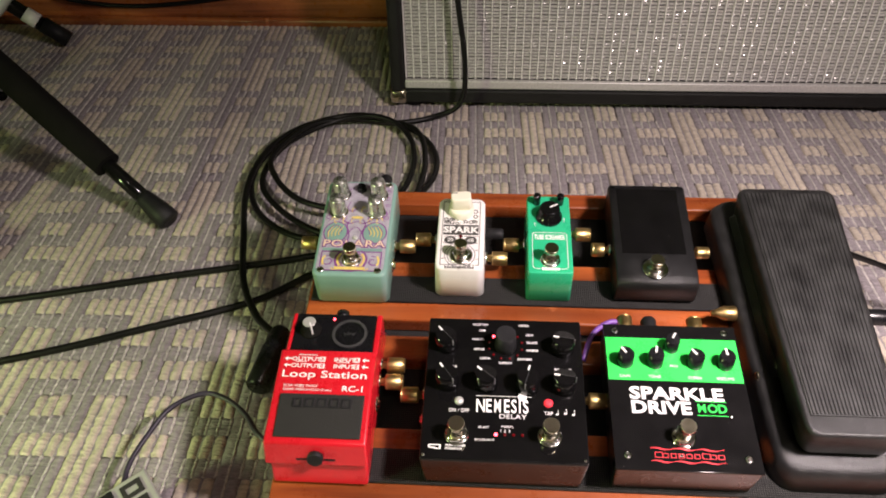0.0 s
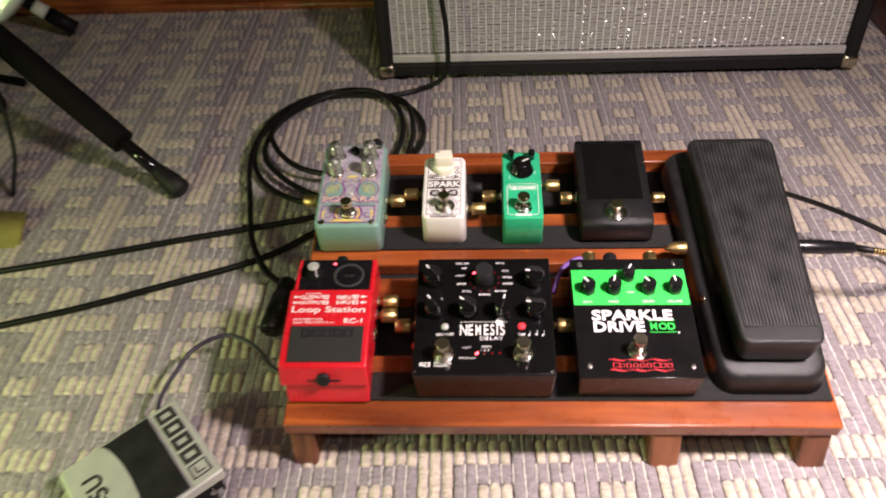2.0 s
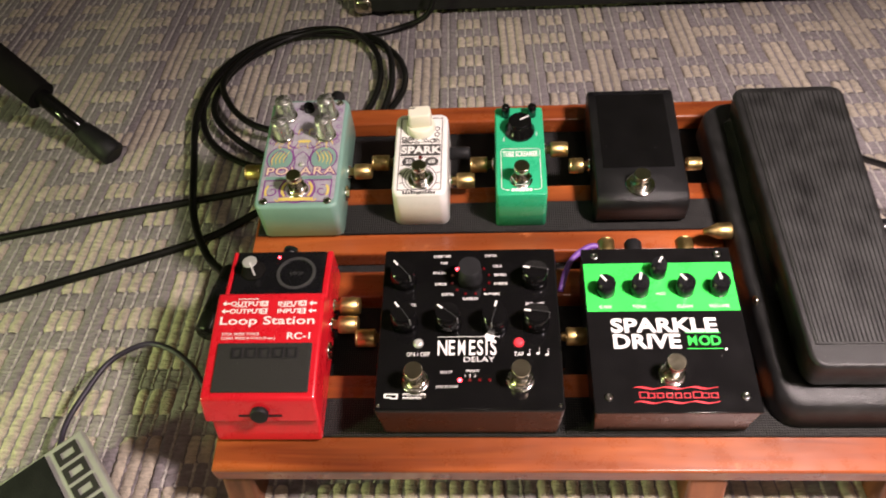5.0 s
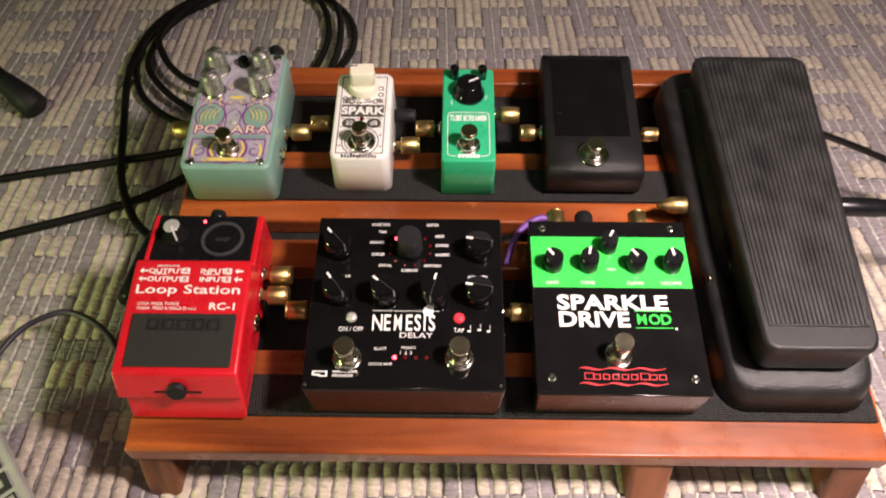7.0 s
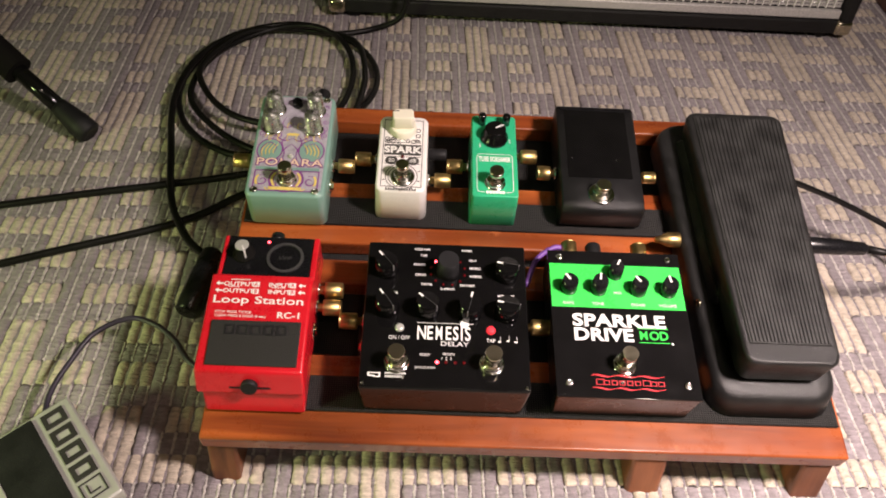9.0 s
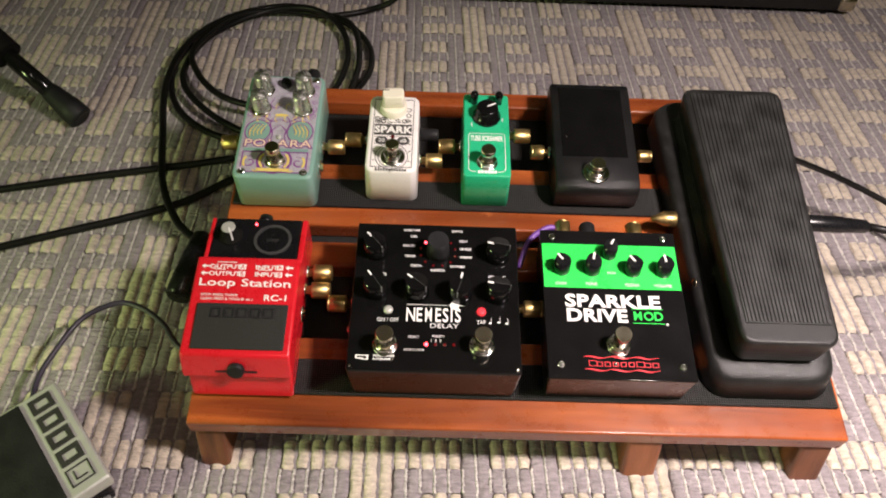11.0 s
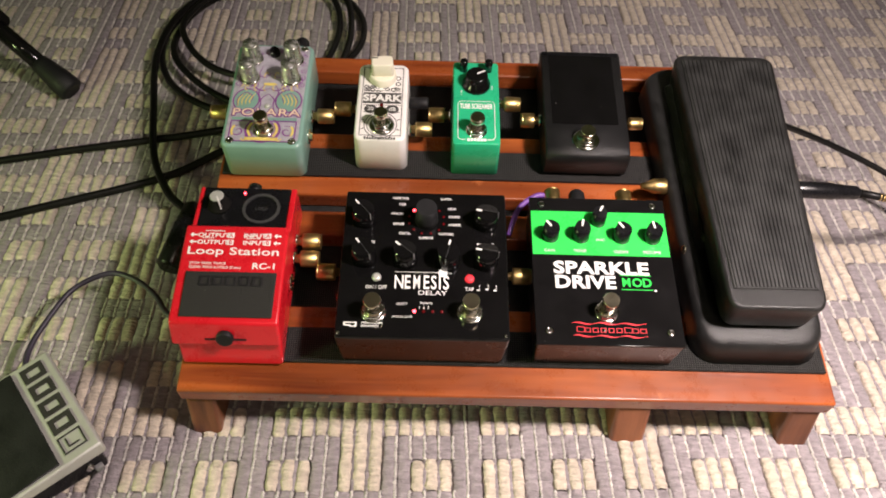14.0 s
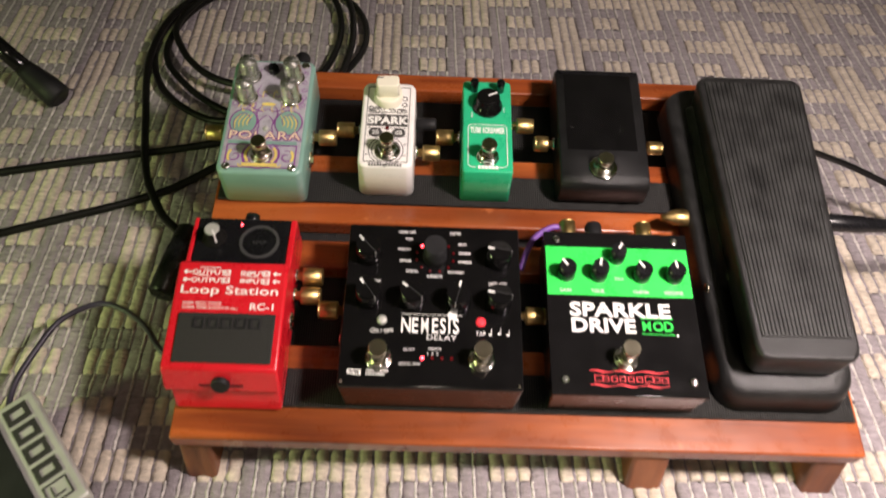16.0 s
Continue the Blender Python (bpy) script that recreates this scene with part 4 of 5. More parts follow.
def drive_pedal():
    x0, s0 = 0.2455, 0.0235
    w, d, h = 0.1000, 0.1200, 0.0365
    p = on_board("overdrive_pedal", "black metal overdrive pedal with a bright green knob panel", x0, s0)

    def L(x, s):
        return x - x0, s - s0
    part("body", solid([(0.0015, 0.0025, 0), (w - 0.0015, 0.0025, 0), (w - 0.0015, d - 0.001, 0), (0.0015, d - 0.001, 0), (0, 0, h), (w, 0, h), (w, d, h), (0, d, h)], 0.0012, 2), "satin_black", p)
    part("lid", box(-0.0004, w + 0.0004, -0.0004, d + 0.0004, h - 0.0012, h + 0.0004, 0.0005, 2), "black", p)
    z = h + 0.0004
    part("green_panel", box(0.0004, w - 0.0008, 0.0705, 0.1080, z - 0.0002, z + 0.0003), "lime", p, "bright green printed panel")
    zz = z + 0.0003
    for x, a in ((0.2590, 35), (0.2812, -12), (0.3108, 35), (0.3333, 8)):
        knob(p, "knob", *L(x, 0.1100), zz, 0.0062, 0.0130, "plastic", "ink_white", a, 0.14)
    knob(p, "small_knob", *L(0.2950, 0.1235), zz, 0.0055, 0.0125, "plastic", "ink_white", -30, 0.14)
    for body, x in (("GAIN", 0.2580), ("TONE", 0.2800), ("CLEAN", 0.3095), ("VOLUME", 0.3318)):
        words("lettering", body, 0.0023, *L(x, 0.0962), zz, "ink_white", p)
    words("lettering", "MOD", 0.0018, *L(0.2955, 0.1062), zz, "ink_white", p)
    words("lettering", "SPARKLE", 0.0096, *L(0.2600, 0.0788), z, "ink_white", p, "LEFT", 0.00045, 1.22)
    words("lettering", "DRIVE", 0.0096, *L(0.2600, 0.0672), z, "ink_white", p, "LEFT", 0.00045, 1.12)
    bm = box(0.3068 - x0, 0.3290 - x0, 0.0775 - s0, 0.0780 - s0, z, z + 0.0003)
    box(0.3068 - x0, 0.3290 - x0, 0.0662 - s0, 0.0667 - s0, z, z + 0.0003, 0, 1, bm)
    part("rule", bm, "lime", p)
    for ch, x in zip("MOD", (0.3107, 0.3184, 0.3253)):
        words("lettering", ch, 0.0066, *L(x, 0.0690), z, "lime", p, "CENTER", 0.00020, 0.85 if ch == "M" else 0.95)
    part("dot", turned([(0.0008, 0), (0.0008, 0.0003)], 12), "ink_white", p, "", pose(*L(0.3308, 0.0660), z))
    footswitch(p, *L(0.2945, 0.0485), z, 0.0058, 0.0185)
    for y in (0.0395, 0.0300):
        bm = bmesh.new()
        n = 26
        top = [bm.verts.new((i / n * 0.051, y - s0 + 0.0007 * math.sin(i * 0.75) + 0.0004, 0)) for i in range(n + 1)]
        low = [bm.verts.new((i / n * 0.051, y - s0 + 0.0007 * math.sin(i * 0.75 + 0.7) - 0.0004, 0)) for i in range(n + 1)]
        for i in range(n):
            bm.faces.new((low[i], low[i + 1], top[i + 1], top[i]))
        part("red_wave", bm, "ink_red", p, "red printed wavy line", pose(0.2700 - x0, 0, z + 0.0003))
    for i, ww in enumerate((0.0056, 0.0040, 0.0040, 0.0040, 0.0040, 0.0040, 0.0056, 0.0044, 0.0044)):
        x = 0.0015 + i * 0.0054
        big = i in (0, 6)
        bm = bmesh.new()
        top = 0.0042 if big else 0.0034
        box(x, x + 0.0005, 0, top, 0, 0.0003, 0, 1, bm)
        box(x + ww - 0.0005, x + ww, 0, top, 0, 0.0003, 0, 1, bm)
        box(x + 0.0005, x + ww - 0.0005, 0, 0.0004, 0, 0.0003, 0, 1, bm)
        box(x + 0.0005, x + ww - 0.0005, top - 0.0004, top, 0, 0.0003, 0, 1, bm)
        part("maker_mark", bm, "ink_red", p, "plain red shape of the maker's name", pose(0.2715 - x0, 0.0328 - s0, z))
    for x, s in ((0.2541, 0.1375), (0.3370, 0.1380), (0.2543, 0.0335), (0.3371, 0.0337)):
        screw(p, *L(x, s), z, 0.0028)
    for x in (0.2660, 0.3215):
        jack(p, x - x0, d, 0.019, 90)
    part("adapter_plug", turned([(0.0058, 0), (0.0062, 0.004), (0.0062, 0.016), (0.005, 0.018)], 18), "soft_black", p, "black adapter plug", pose(0.2850 - x0, d + 0.0005, 0.019, -90))


def reverb_pedal():
    x0, s0 = 0.0070, 0.1848
    w, d, h = 0.0630, 0.1105, 0.0375
    p = on_board("reverb_pedal", "mint-green reverb pedal with ornate purple and yellow art", x0, s0)

    def L(x, s):
        return x - x0, s - s0
    bm = rounded(w, d, h, 0.006, 0.0022, 0.0, None, w / 2, d / 2, 0)
    part("body", bm, "mint", p)
    z = h + 0.0001
    part("art_ground", rounded(w - 0.006, d - 0.008, 0.0003, 0.004, 0.0001, 0, None, w / 2, d / 2 + 0.001, z), "ink_lilac", p, "pale lilac printed ground")
    z += 0.0003

    def ink(name, material, fn):
        bm = bmesh.new()
        fn(bm)
        part(name, bm, material, p, "", pose(0, 0, z))

    def flat_ring(bm, cx, cy, rx, ry, t, a0=0, a1=360, n=28, up=0.0):
        r1 = []
        for i in range(n + 1):
            a = radians(a0 + (a1 - a0) * i / n)
            c, s = math.cos(a), math.sin(a)
            r1.append((bm.verts.new((cx + rx * c, cy + ry * s, up)), bm.verts.new((cx + (rx - t) * c, cy + (ry - t) * s, up))))
        for a, b in zip(r1, r1[1:]):
            bm.faces.new((a[0], b[0], b[1], a[1]))

    def disc(bm, cx, cy, rx, ry, up=0.0, n=24):
        bm.faces.new([bm.verts.new((cx + rx * math.cos(2 * math.pi * i / n), cy + ry * math.sin(2 * math.pi * i / n), up)) for i in range(n)])

    # two feathered discs, a lower frieze, a title band and a border
    def stroke(bm, pts_, wid, up):
        """A flat brush stroke through the points, thin at both ends."""
        line = spline([(x, y, up) for x, y in pts_], 5)
        left, right = [], []
        for i, q in enumerate(line):
            t = (line[min(i + 1, len(line) - 1)] - line[max(i - 1, 0)]).normalized()
            k = wid * (0.35 + 0.65 * math.sin(math.pi * i / (len(line) - 1))) / 2
            left.append(bm.verts.new((q.x - t.y * k, q.y + t.x * k, up)))
            right.append(bm.verts.new((q.x + t.y * k, q.y - t.x * k, up)))
        for i in range(len(line) - 1):
            bm.faces.new((right[i], right[i + 1], left[i + 1], left[i]))

    def curl(bm, cx, cy, r, turns, a0, sg, wid, up):
        stroke(bm, [(cx + sg * r * (1 - 0.8 * u) * math.cos(a0 + turns * 6.283 * u), cy + r * (1 - 0.8 * u) * math.sin(a0 + turns * 6.283 * u)) for u in [i / 9 for i in range(10)]], wid, up)

    def both(x):
        return ((x, 1), (w - x, -1))

    def purple_art(bm):
        for cx, sg in both(0.0145):
            flat_ring(bm, cx, 0.0470, 0.0108, 0.0125, 0.0011, 0, 360, 30, 0.0002)
            # a plume inside each round, and hair that streams up from it
            stroke(bm, [(cx - sg * 0.006, 0.040), (cx - sg * 0.007, 0.048), (cx - sg * 0.001, 0.055), (cx + sg * 0.005, 0.050), (cx + sg * 0.003, 0.043)], 0.0008, 0.0004)
            for k in range(4):
                x = cx - sg * (0.008 - 0.0045 * k)
                stroke(bm, [(x, 0.0595), (x + sg * 0.002, 0.064), (x - sg * 0.001, 0.069), (x + sg * 0.0015, 0.0745)], 0.0008, 0.0002)
            for k in range(5):
                y = 0.064 + 0.008 * k
                curl(bm, cx - sg * 0.0085, y, 0.0028, 1.1, 0.6 + k, sg, 0.0007, 0.0003)
            curl(bm, cx - sg * 0.002, 0.0150, 0.0062, 1.25, 1.2, sg, 0.0012, 0.0002)
            curl(bm, cx + sg * 0.0065, 0.0110, 0.0034, 1.1, 2.2, -sg, 0.0010, 0.0003)
            stroke(bm, [(cx + sg * 0.010, 0.0345), (cx + sg * 0.012, 0.044), (cx + sg * 0.009, 0.056), (cx + sg * 0.013, 0.064)], 0.0010, 0.0003)
            stroke(bm, [(w / 2, 0.0600), (w / 2 - sg * 0.006, 0.0575), (w / 2 - sg * 0.012, 0.0610), (w / 2 - sg * 0.017, 0.0665)], 0.0012, 0.0003)
            stroke(bm, [(w / 2, 0.0540), (w / 2 - sg * 0.004, 0.0500), (w / 2 - sg * 0.007, 0.0440)], 0.0009, 0.0003)
            stroke(bm, [(w / 2, 0.0770), (w / 2 - sg * 0.005, 0.0720), (w / 2 - sg * 0.010, 0.0755), (w / 2 - sg * 0.008, 0.0840)], 0.0009, 0.0003)
        flat_ring(bm, w / 2, 0.0165, 0.0142, 0.0130, 0.0016, 120, 420, 36, 0.0002)
        flat_ring(bm, w / 2, 0.0165, 0.0104, 0.0095, 0.0008, 120, 420, 30, 0.0002)
        for y in (0.0250, 0.0045):
            box(0.006, w - 0.006, y, y + 0.0009, 0, 0.0002, 0, 1, bm)
        for x in (0.0055, w - 0.0064):
            box(x, x + 0.0009, 0.0045, 0.0258, 0, 0.00025, 0, 1, bm)
        for k in range(9):
            curl(bm, 0.0085 + k * 0.0058, 0.0990 + 0.002 * (k % 2), 0.0030, 1.0, k, 1, 0.0007, 0.0002)

    def yellow_art(bm):
        for cx, sg in both(0.0145):
            for k in range(4):
                x = cx - sg * (0.0045 - 0.0030 * k)
                stroke(bm, [(x - sg * 0.001, 0.0400 + 0.001 * k), (x - sg * 0.0015, 0.0470), (x + sg * 0.002, 0.0540)], 0.0010, 0.0005)
            for k in range(3):
                x = cx - sg * (0.0060 - 0.0050 * k)
                stroke(bm, [(x, 0.0605), (x + sg * 0.0015, 0.0650), (x, 0.0710)], 0.0011, 0.0004)
            end = -1 if cx < w / 2 else 1
            flat_ring(bm, cx + end * 0.0015, 0.0150, 0.0062, 0.0078, 0.0018, 90 + (40 if end < 0 else -130), 90 + (130 if end < 0 else -40), 14, 0.0004)
        flat_ring(bm, w / 2, 0.0165, 0.0122, 0.0112, 0.0020, 140, 220, 14, 0.0004)
        flat_ring(bm, w / 2, 0.0165, 0.0122, 0.0112, 0.0020, -40, 40, 14, 0.0004)
        disc(bm, w / 2, 0.0645, 0.0055, 0.0016, 0.0004)
        for k in range(6):
            flat_ring(bm, 0.0105 + k * 0.0084, 0.0735, 0.0018, 0.0045, 0.0008, 30, 220, 12, 0.0003)
            flat_ring(bm, 0.0130 + k * 0.0074, 0.0600, 0.0014, 0.0030, 0.0007, 90, 330, 12, 0.0003)
        box(w / 2 - 0.0130, w / 2 + 0.0130, 0.0058, 0.0088, 0, 0.0004, 0, 1, bm)
        for x in (0.0180, w - 0.0180):
            flat_ring(bm, x, 0.0078, 0.0024, 0.0028, 0.0010, 180, 360, 14, 0.0004)

    def mint_art(bm):
        for cx in (0.0145, w - 0.0145):
            disc(bm, cx, 0.0470, 0.0104, 0.0122, 0.00015)
        box(0.006, w - 0.006, 0.0262, 0.0292, 0, 0.0002, 0, 1, bm)
    ink("mint_art", "mint", mint_art)
    ink("purple_art", "ink_purple", purple_art)
    bm = bmesh.new()
    yellow_art(bm)
    left = set(bm.faces)
    while left:
        todo, isle = [left.pop()], []
        while todo:
            f = todo.pop()
            isle.append(f)
            for e in f.edges:
                for g in e.link_faces:
                    if g in left:
                        left.discard(g)
                        todo.append(g)
        one = bmesh.new()
        made = {v: one.verts.new(v.co) for v in {v for f in isle for v in f.verts}}
        for f in isle:
            one.faces.new([made[v] for v in f.verts])
        part("yellow_line", one, "ink_yellow", p, "", pose(0, 0, z))
    bm.free()
    for i, ch in enumerate("POLARA"):
        x = w / 2 + (i - 2.5) * 0.0092
        words("letter_shadow", ch, 0.0070, x, 0.0308, z + 0.0003, "ink_purple", p, "CENTER", 0.00075, 1.30)
        words("lettering", ch, 0.0070, x, 0.0308, z + 0.0006, "ink_cream", p, "CENTER", 0.0001, 1.30)
    footswitch(p, w / 2 + 0.0008, 0.0165, z, 0.0056, 0.0175)
    part("light", turned([(0.0022, 0), (0.002, 0.0016), (0.001, 0.0022)], 14), "silver", p, "unlit clear lens", pose(w / 2 + 0.001, 0.0405, z))
    for x, y, a in ((0.0145, 0.0705, 25), (0.0145, 0.0915, 20), (w - 0.0150, 0.0705, -15), (w - 0.0150, 0.0915, 30)):
        k = part("knob", turned([(0.0080, 0), (0.0080, 0.0014), (0.0070, 0.0022), (0.0067, 0.0165), (0.0060, 0.0182), (0.0030, 0.0184)], 16), "knob_clear", p, "clear chrome-capped knob", pose(x, y, z, 0, 0, a))
        part("cap", turned([(0.0062, 0.0176), (0.0062, 0.0186), (0.0058, 0.0190), (0.0042, 0.0190), (0.0040, 0.0194), (0.0018, 0.0194), (0.0016, 0.0197)], 24), "spun", k, "bright turned cap")
        part("skirt", turned([(0.0084, 0.0), (0.0084, 0.0016), (0.0074, 0.0026)], 24), "chrome", k, "polished skirt")
        part("pointer", box(0.0, 0.0056, -0.00032, 0.00032, 0.0196, 0.0200), "ink_black", k, "fine black line", pose(0, 0, 0, 0, 0, 90))
    knob(p, "selector_knob", w / 2, 0.0985, z, 0.0042, 0.0055, "plastic", None, 0)
    part("adapter_plug", turned([(0.0056, 0), (0.0060, 0.004), (0.0060, 0.014), (0.0048, 0.016)], 18), "soft_black", p, "black adapter plug", pose(w - 0.013, d + 0.0005, 0.026, -90))
    for x, y in ((0.0075, 0.0055), (w - 0.0075, 0.0055), (0.0075, d - 0.0055), (w - 0.0075, d - 0.0055)):
        screw(p, x, y, z, 0.0032)
    jack(p, 0, 0.0535, 0.015, 180)
    jack(p, w, 0.0520, 0.015, 0)
    part("socket", turned([(0.0062, 0), (0.0062, 0.002), (0.0038, 0.0022), (0.0036, 0.004)], 20), "chrome", p, "nickel socket", pose(w, 0.030, 0.015, 0, 90, 0))


def booster_pedal():
    x0, s0 = 0.1090, 0.1938
    w, d, h = 0.0425, 0.0830, 0.0375
    p = on_board("booster_pedal", "small white booster pedal with black printed frames", x0, s0)
    part("body", rounded(w, d, h, 0.0065, 0.002, 0.0008, None, w / 2, d / 2, 0), "white", p)
    z = h

    def frame_(x0_, x1_, y0_, y1_, t):
        bm = bmesh.new()
        for a in ((x0_, x1_, y0_, y0_ + t), (x0_, x1_, y1_ - t, y1_), (x0_, x0_ + t, y0_ + t, y1_ - t), (x1_ - t, x1_, y0_ + t, y1_ - t)):
            box(a[0], a[1], a[2], a[3], z, z + 0.0003, 0, 1, bm)
        part("printed_frame", bm, "ink_soft", p)
    frame_(0.0048, w - 0.0048, 0.0050, d - 0.0055, 0.0005)
    part("banner", box(0.0060, w - 0.0060, 0.0385, 0.0500, z, z + 0.0002), "ink_soft", p, "black printed banner")
    words("lettering", "SPARK", 0.0066, w / 2, 0.0410, z + 0.0002, "ink_white", p, "CENTER", 0.0004, 1.05)
    for x in (0.0125, w - 0.0125):
        part("meter_print", turned([(0.0052, 0), (0.0052, 0.0002)], 24), "ink_soft", p, "", pose(x, 0.0325, z) @ Matrix.Diagonal((1, 0.85, 1, 1)))
    words("lettering", "20", 0.0036, 0.0125, 0.0308, z + 0.0004, "ink_white", p)
    words("lettering", "dB", 0.0036, w - 0.0125, 0.0308, z + 0.0004, "ink_white", p)
    part("light", turned([(0.0017, 0), (0.0015, 0.001), (0.0008, 0.0014)], 14), "led_off", p, "", pose(w / 2, 0.0365, z))
    for r in (0.0132, 0.0110):
        part("printed_ring", ring(r, r - 0.0006, 0.00025, 36), "ink_soft", p, "", pose(w / 2, 0.0160, z))
    for i in range(10):
        a = radians(20 + 320 * i / 9 - 90)
        part("printed_ray", box(-0.0003, 0.0003, 0.0138, 0.0160, 0, 0.00025), "ink_soft", p, "", pose(w / 2, 0.0165, z, 0, 0, math.degrees(a)))
    bm = bmesh.new()
    for i in range(12):
        box(0.0090 + i * 0.0021, 0.0104 + i * 0.0021, 0.0014, 0.0034 if i % 3 else 0.0041, z, z + 0.0003, 0, 1, bm)
    part("maker_mark", bm, "ink_soft", p, "maker's name as plain black bars")
    footswitch(p, w / 2 + 0.001, 0.0155, z, 0.0054, 0.0165, 0.0096)
    # large cream bar knob on a round skirt
    k = part("big_knob", turned([(0.0112, 0), (0.0114, 0.001), (0.0108, 0.0062), (0.0100, 0.0072)], 32), "cream", p, "cream-white control knob", pose(w / 2 - 0.0005, d - 0.0165, z, 0, 0, 4))
    part("grip", rounded(0.0185, 0.0125, 0.0122, 0.0030, 0.0010, 0.0006, None, 0, 0.0008, 0.0066), "cream", k)
    part("pointer", box(-0.0085, -0.0030, 0.0036, 0.0043, 0.0187, 0.0192), "ink_dark", k)
    for i, (x, y) in enumerate(((0.0335, 0.0660), (0.0335, 0.0600), (0.0080, 0.0560), (0.0300, 0.0535), (0.0130, 0.0530))):
        part("printed_scroll", ring(0.0022, 0.0014, 0.0002, 18), "ink_soft", p, "", pose(x, y, z))
    rnd = random.Random(8)
    for i in range(22):
        x, y = rnd.uniform(0.0075, w - 0.0075), rnd.uniform(0.0095, 0.028) if i % 2 else rnd.uniform(0.051, 0.0575)
        if math.hypot(x - w / 2, y - 0.0160) < 0.0142:
            continue
        part("printed_scroll", ring(0.0016, 0.0010, 0.0002, 14), "ink_soft", p, "", pose(x, y, z) @ Matrix.Diagonal((1.3, 0.8, 1, 1)))
    for y in (0.0520, 0.0365, 0.0290):
        part("printed_rule", box(0.0065, w - 0.0065, y, y + 0.0004, z, z + 0.0002), "ink_soft", p)
    jack(p, 0, 0.0515, 0.015, 180)
    jack(p, w, 0.0315, 0.015, 0)
    part("adapter_plug", turned([(0.0052, 0), (0.0052, 0.014), (0.0044, 0.016)], 16), "soft_black", p, "black adapter plug", pose(w, 0.060, 0.015, 0, 90, 0))


def screamer_pedal():
    x0, s0 = 0.1872, 0.1918
    w, d, h = 0.0383, 0.0890, 0.0380
    p = on_board("mini_overdrive_pedal", "small emerald-green overdrive pedal with a black knob", x0, s0)
    part("body", rounded(w, d, h, 0.0028, 0.0012, 0.0004, None, w / 2, d / 2, 0), "green", p)
    z = h

    bm = bmesh.new()
    outer, inner = outline(w - 0.0084, 0.0402, 0.0032, 4), outline(w - 0.0094, 0.0392, 0.0027, 4)
    vo = [bm.verts.new((w / 2 + x, 0.0249 + y, z + 0.0003)) for x, y in outer]
    vi = [bm.verts.new((w / 2 + x, 0.0249 + y, z + 0.0003)) for x, y in inner]
    for i in range(len(vo)):
        j = (i + 1) % len(vo)
        if abs(vo[i].co.x - vo[j].co.x) < 0.02 or vo[i].co.y > 0.03:
            bm.faces.new((vo[i], vo[j], vi[j], vi[i]))
    for a in ((0.0042 + 0.0032, 0.0105), (w - 0.0105, w - 0.0042 - 0.0032)):
        box(a[0], a[1], 0.0048, 0.0053, z, z + 0.0003, 0, 1, bm)
    part("printed_frame", bm, "ink_white", p)
    words("lettering", "TUBE SCREAMER", 0.0050, w / 2, 0.0372, z, "ink_white", p, "CENTER", 0.0002, 0.47)
    bm = bmesh.new()
    for i in range(6):
        box(0.0118 + i * 0.0026, 0.0138 + i * 0.0026, 0.0036, 0.0062, z, z + 0.0003, 0, 1, bm)
    part("maker_mark", bm, "ink_white", p, "maker's name as plain white bars")
    footswitch(p, w / 2, 0.0145, z, 0.0058, 0.0165)
    k = part("drive_knob", turned([(0.0116, 0), (0.0116, 0.002), (0.0094, 0.0034), (0.0088, 0.0115), (0.0078, 0.0126)], 18), "gloss_black", p, "black control knob", pose(w / 2 + 0.0002, 0.0630, z, 0, 0, -62))
    part("pointer", box(-0.0005, 0.0005, 0.0, 0.0074, 0.0126, 0.0132), "ink_white", k)
    for x in (0.0090, w - 0.0090):
        part("mini_knob", turned([(0.0033, 0), (0.0033, 0.0095), (0.0028, 0.0108), (0.0012, 0.0112)], 18), "gloss_black", p, "black mini knob", pose(x, 0.0795, z))
    for x, y in ((0.0078, 0.0545), (w - 0.0055, 0.0600)):
        words("lettering", "LEVEL", 0.0013, x, y, z, "ink_white", p, turn=90)
    jack(p, 0, 0.0495, 0.015, 180)
    jack(p, w, 0.0635, 0.015, 0)


def tuner_pedal():
    x0, s0 = 0.2622, 0.1908
    w, d, h = 0.0675, 0.1110, 0.0335
    p = on_board("tuner_pedal", "plain black metal tuner pedal with a dark glass display", x0, s0)
    # body with a rounded front lip
    rings = []
    prof = [(0.004, 0.0), (0.0005, 0.006), (0.0, 0.0195), (0.0012, 0.0245), (0.004, 0.0275), (0.010, 0.0290), (d - 0.0025, h), (d - 0.0005, h - 0.0015), (d, h - 0.006), (d - 0.001, 0.0)]
    for x, e in ((0.0, 0.0014), (0.0014, 0.0), (w - 0.0014, 0.0), (w, 0.0014)):
        cy, cz = d / 2, h / 2
        rings.append([(x, y + (e if y < cy else -e), z + (e if z < cz else -e) * (0.8 if z > 0 else 0)) for y, z in prof])
    part("body", loft(rings), "cast_black", p)
    a = math.degrees(math.atan2(h - 0.0290, d - 0.0125))
    S = pose(0, 0.010, 0.0290, a)
    part("display", box(0.0065, w - 0.0075, 0.0215, d - 0.0165, 0.0001, 0.0009, 0.0004, 1), "gloss_black", p, "dark glossy display window", S)
    part("bezel", box(0.0015, w - 0.0015, d - 0.0155, d - 0.0130, 0, 0.0008), "plastic", p, "", S)
    sw = footswitch(p, w / 2 - 0.0015, 0.0155, 0.0296, 0.0060, 0.0125, 0.0108)
    jack(p, 0, 0.0480, 0.014, 180, 0.011)
    jack(p, w, 0.0475, 0.014, 0, 0.011, 0.0052)


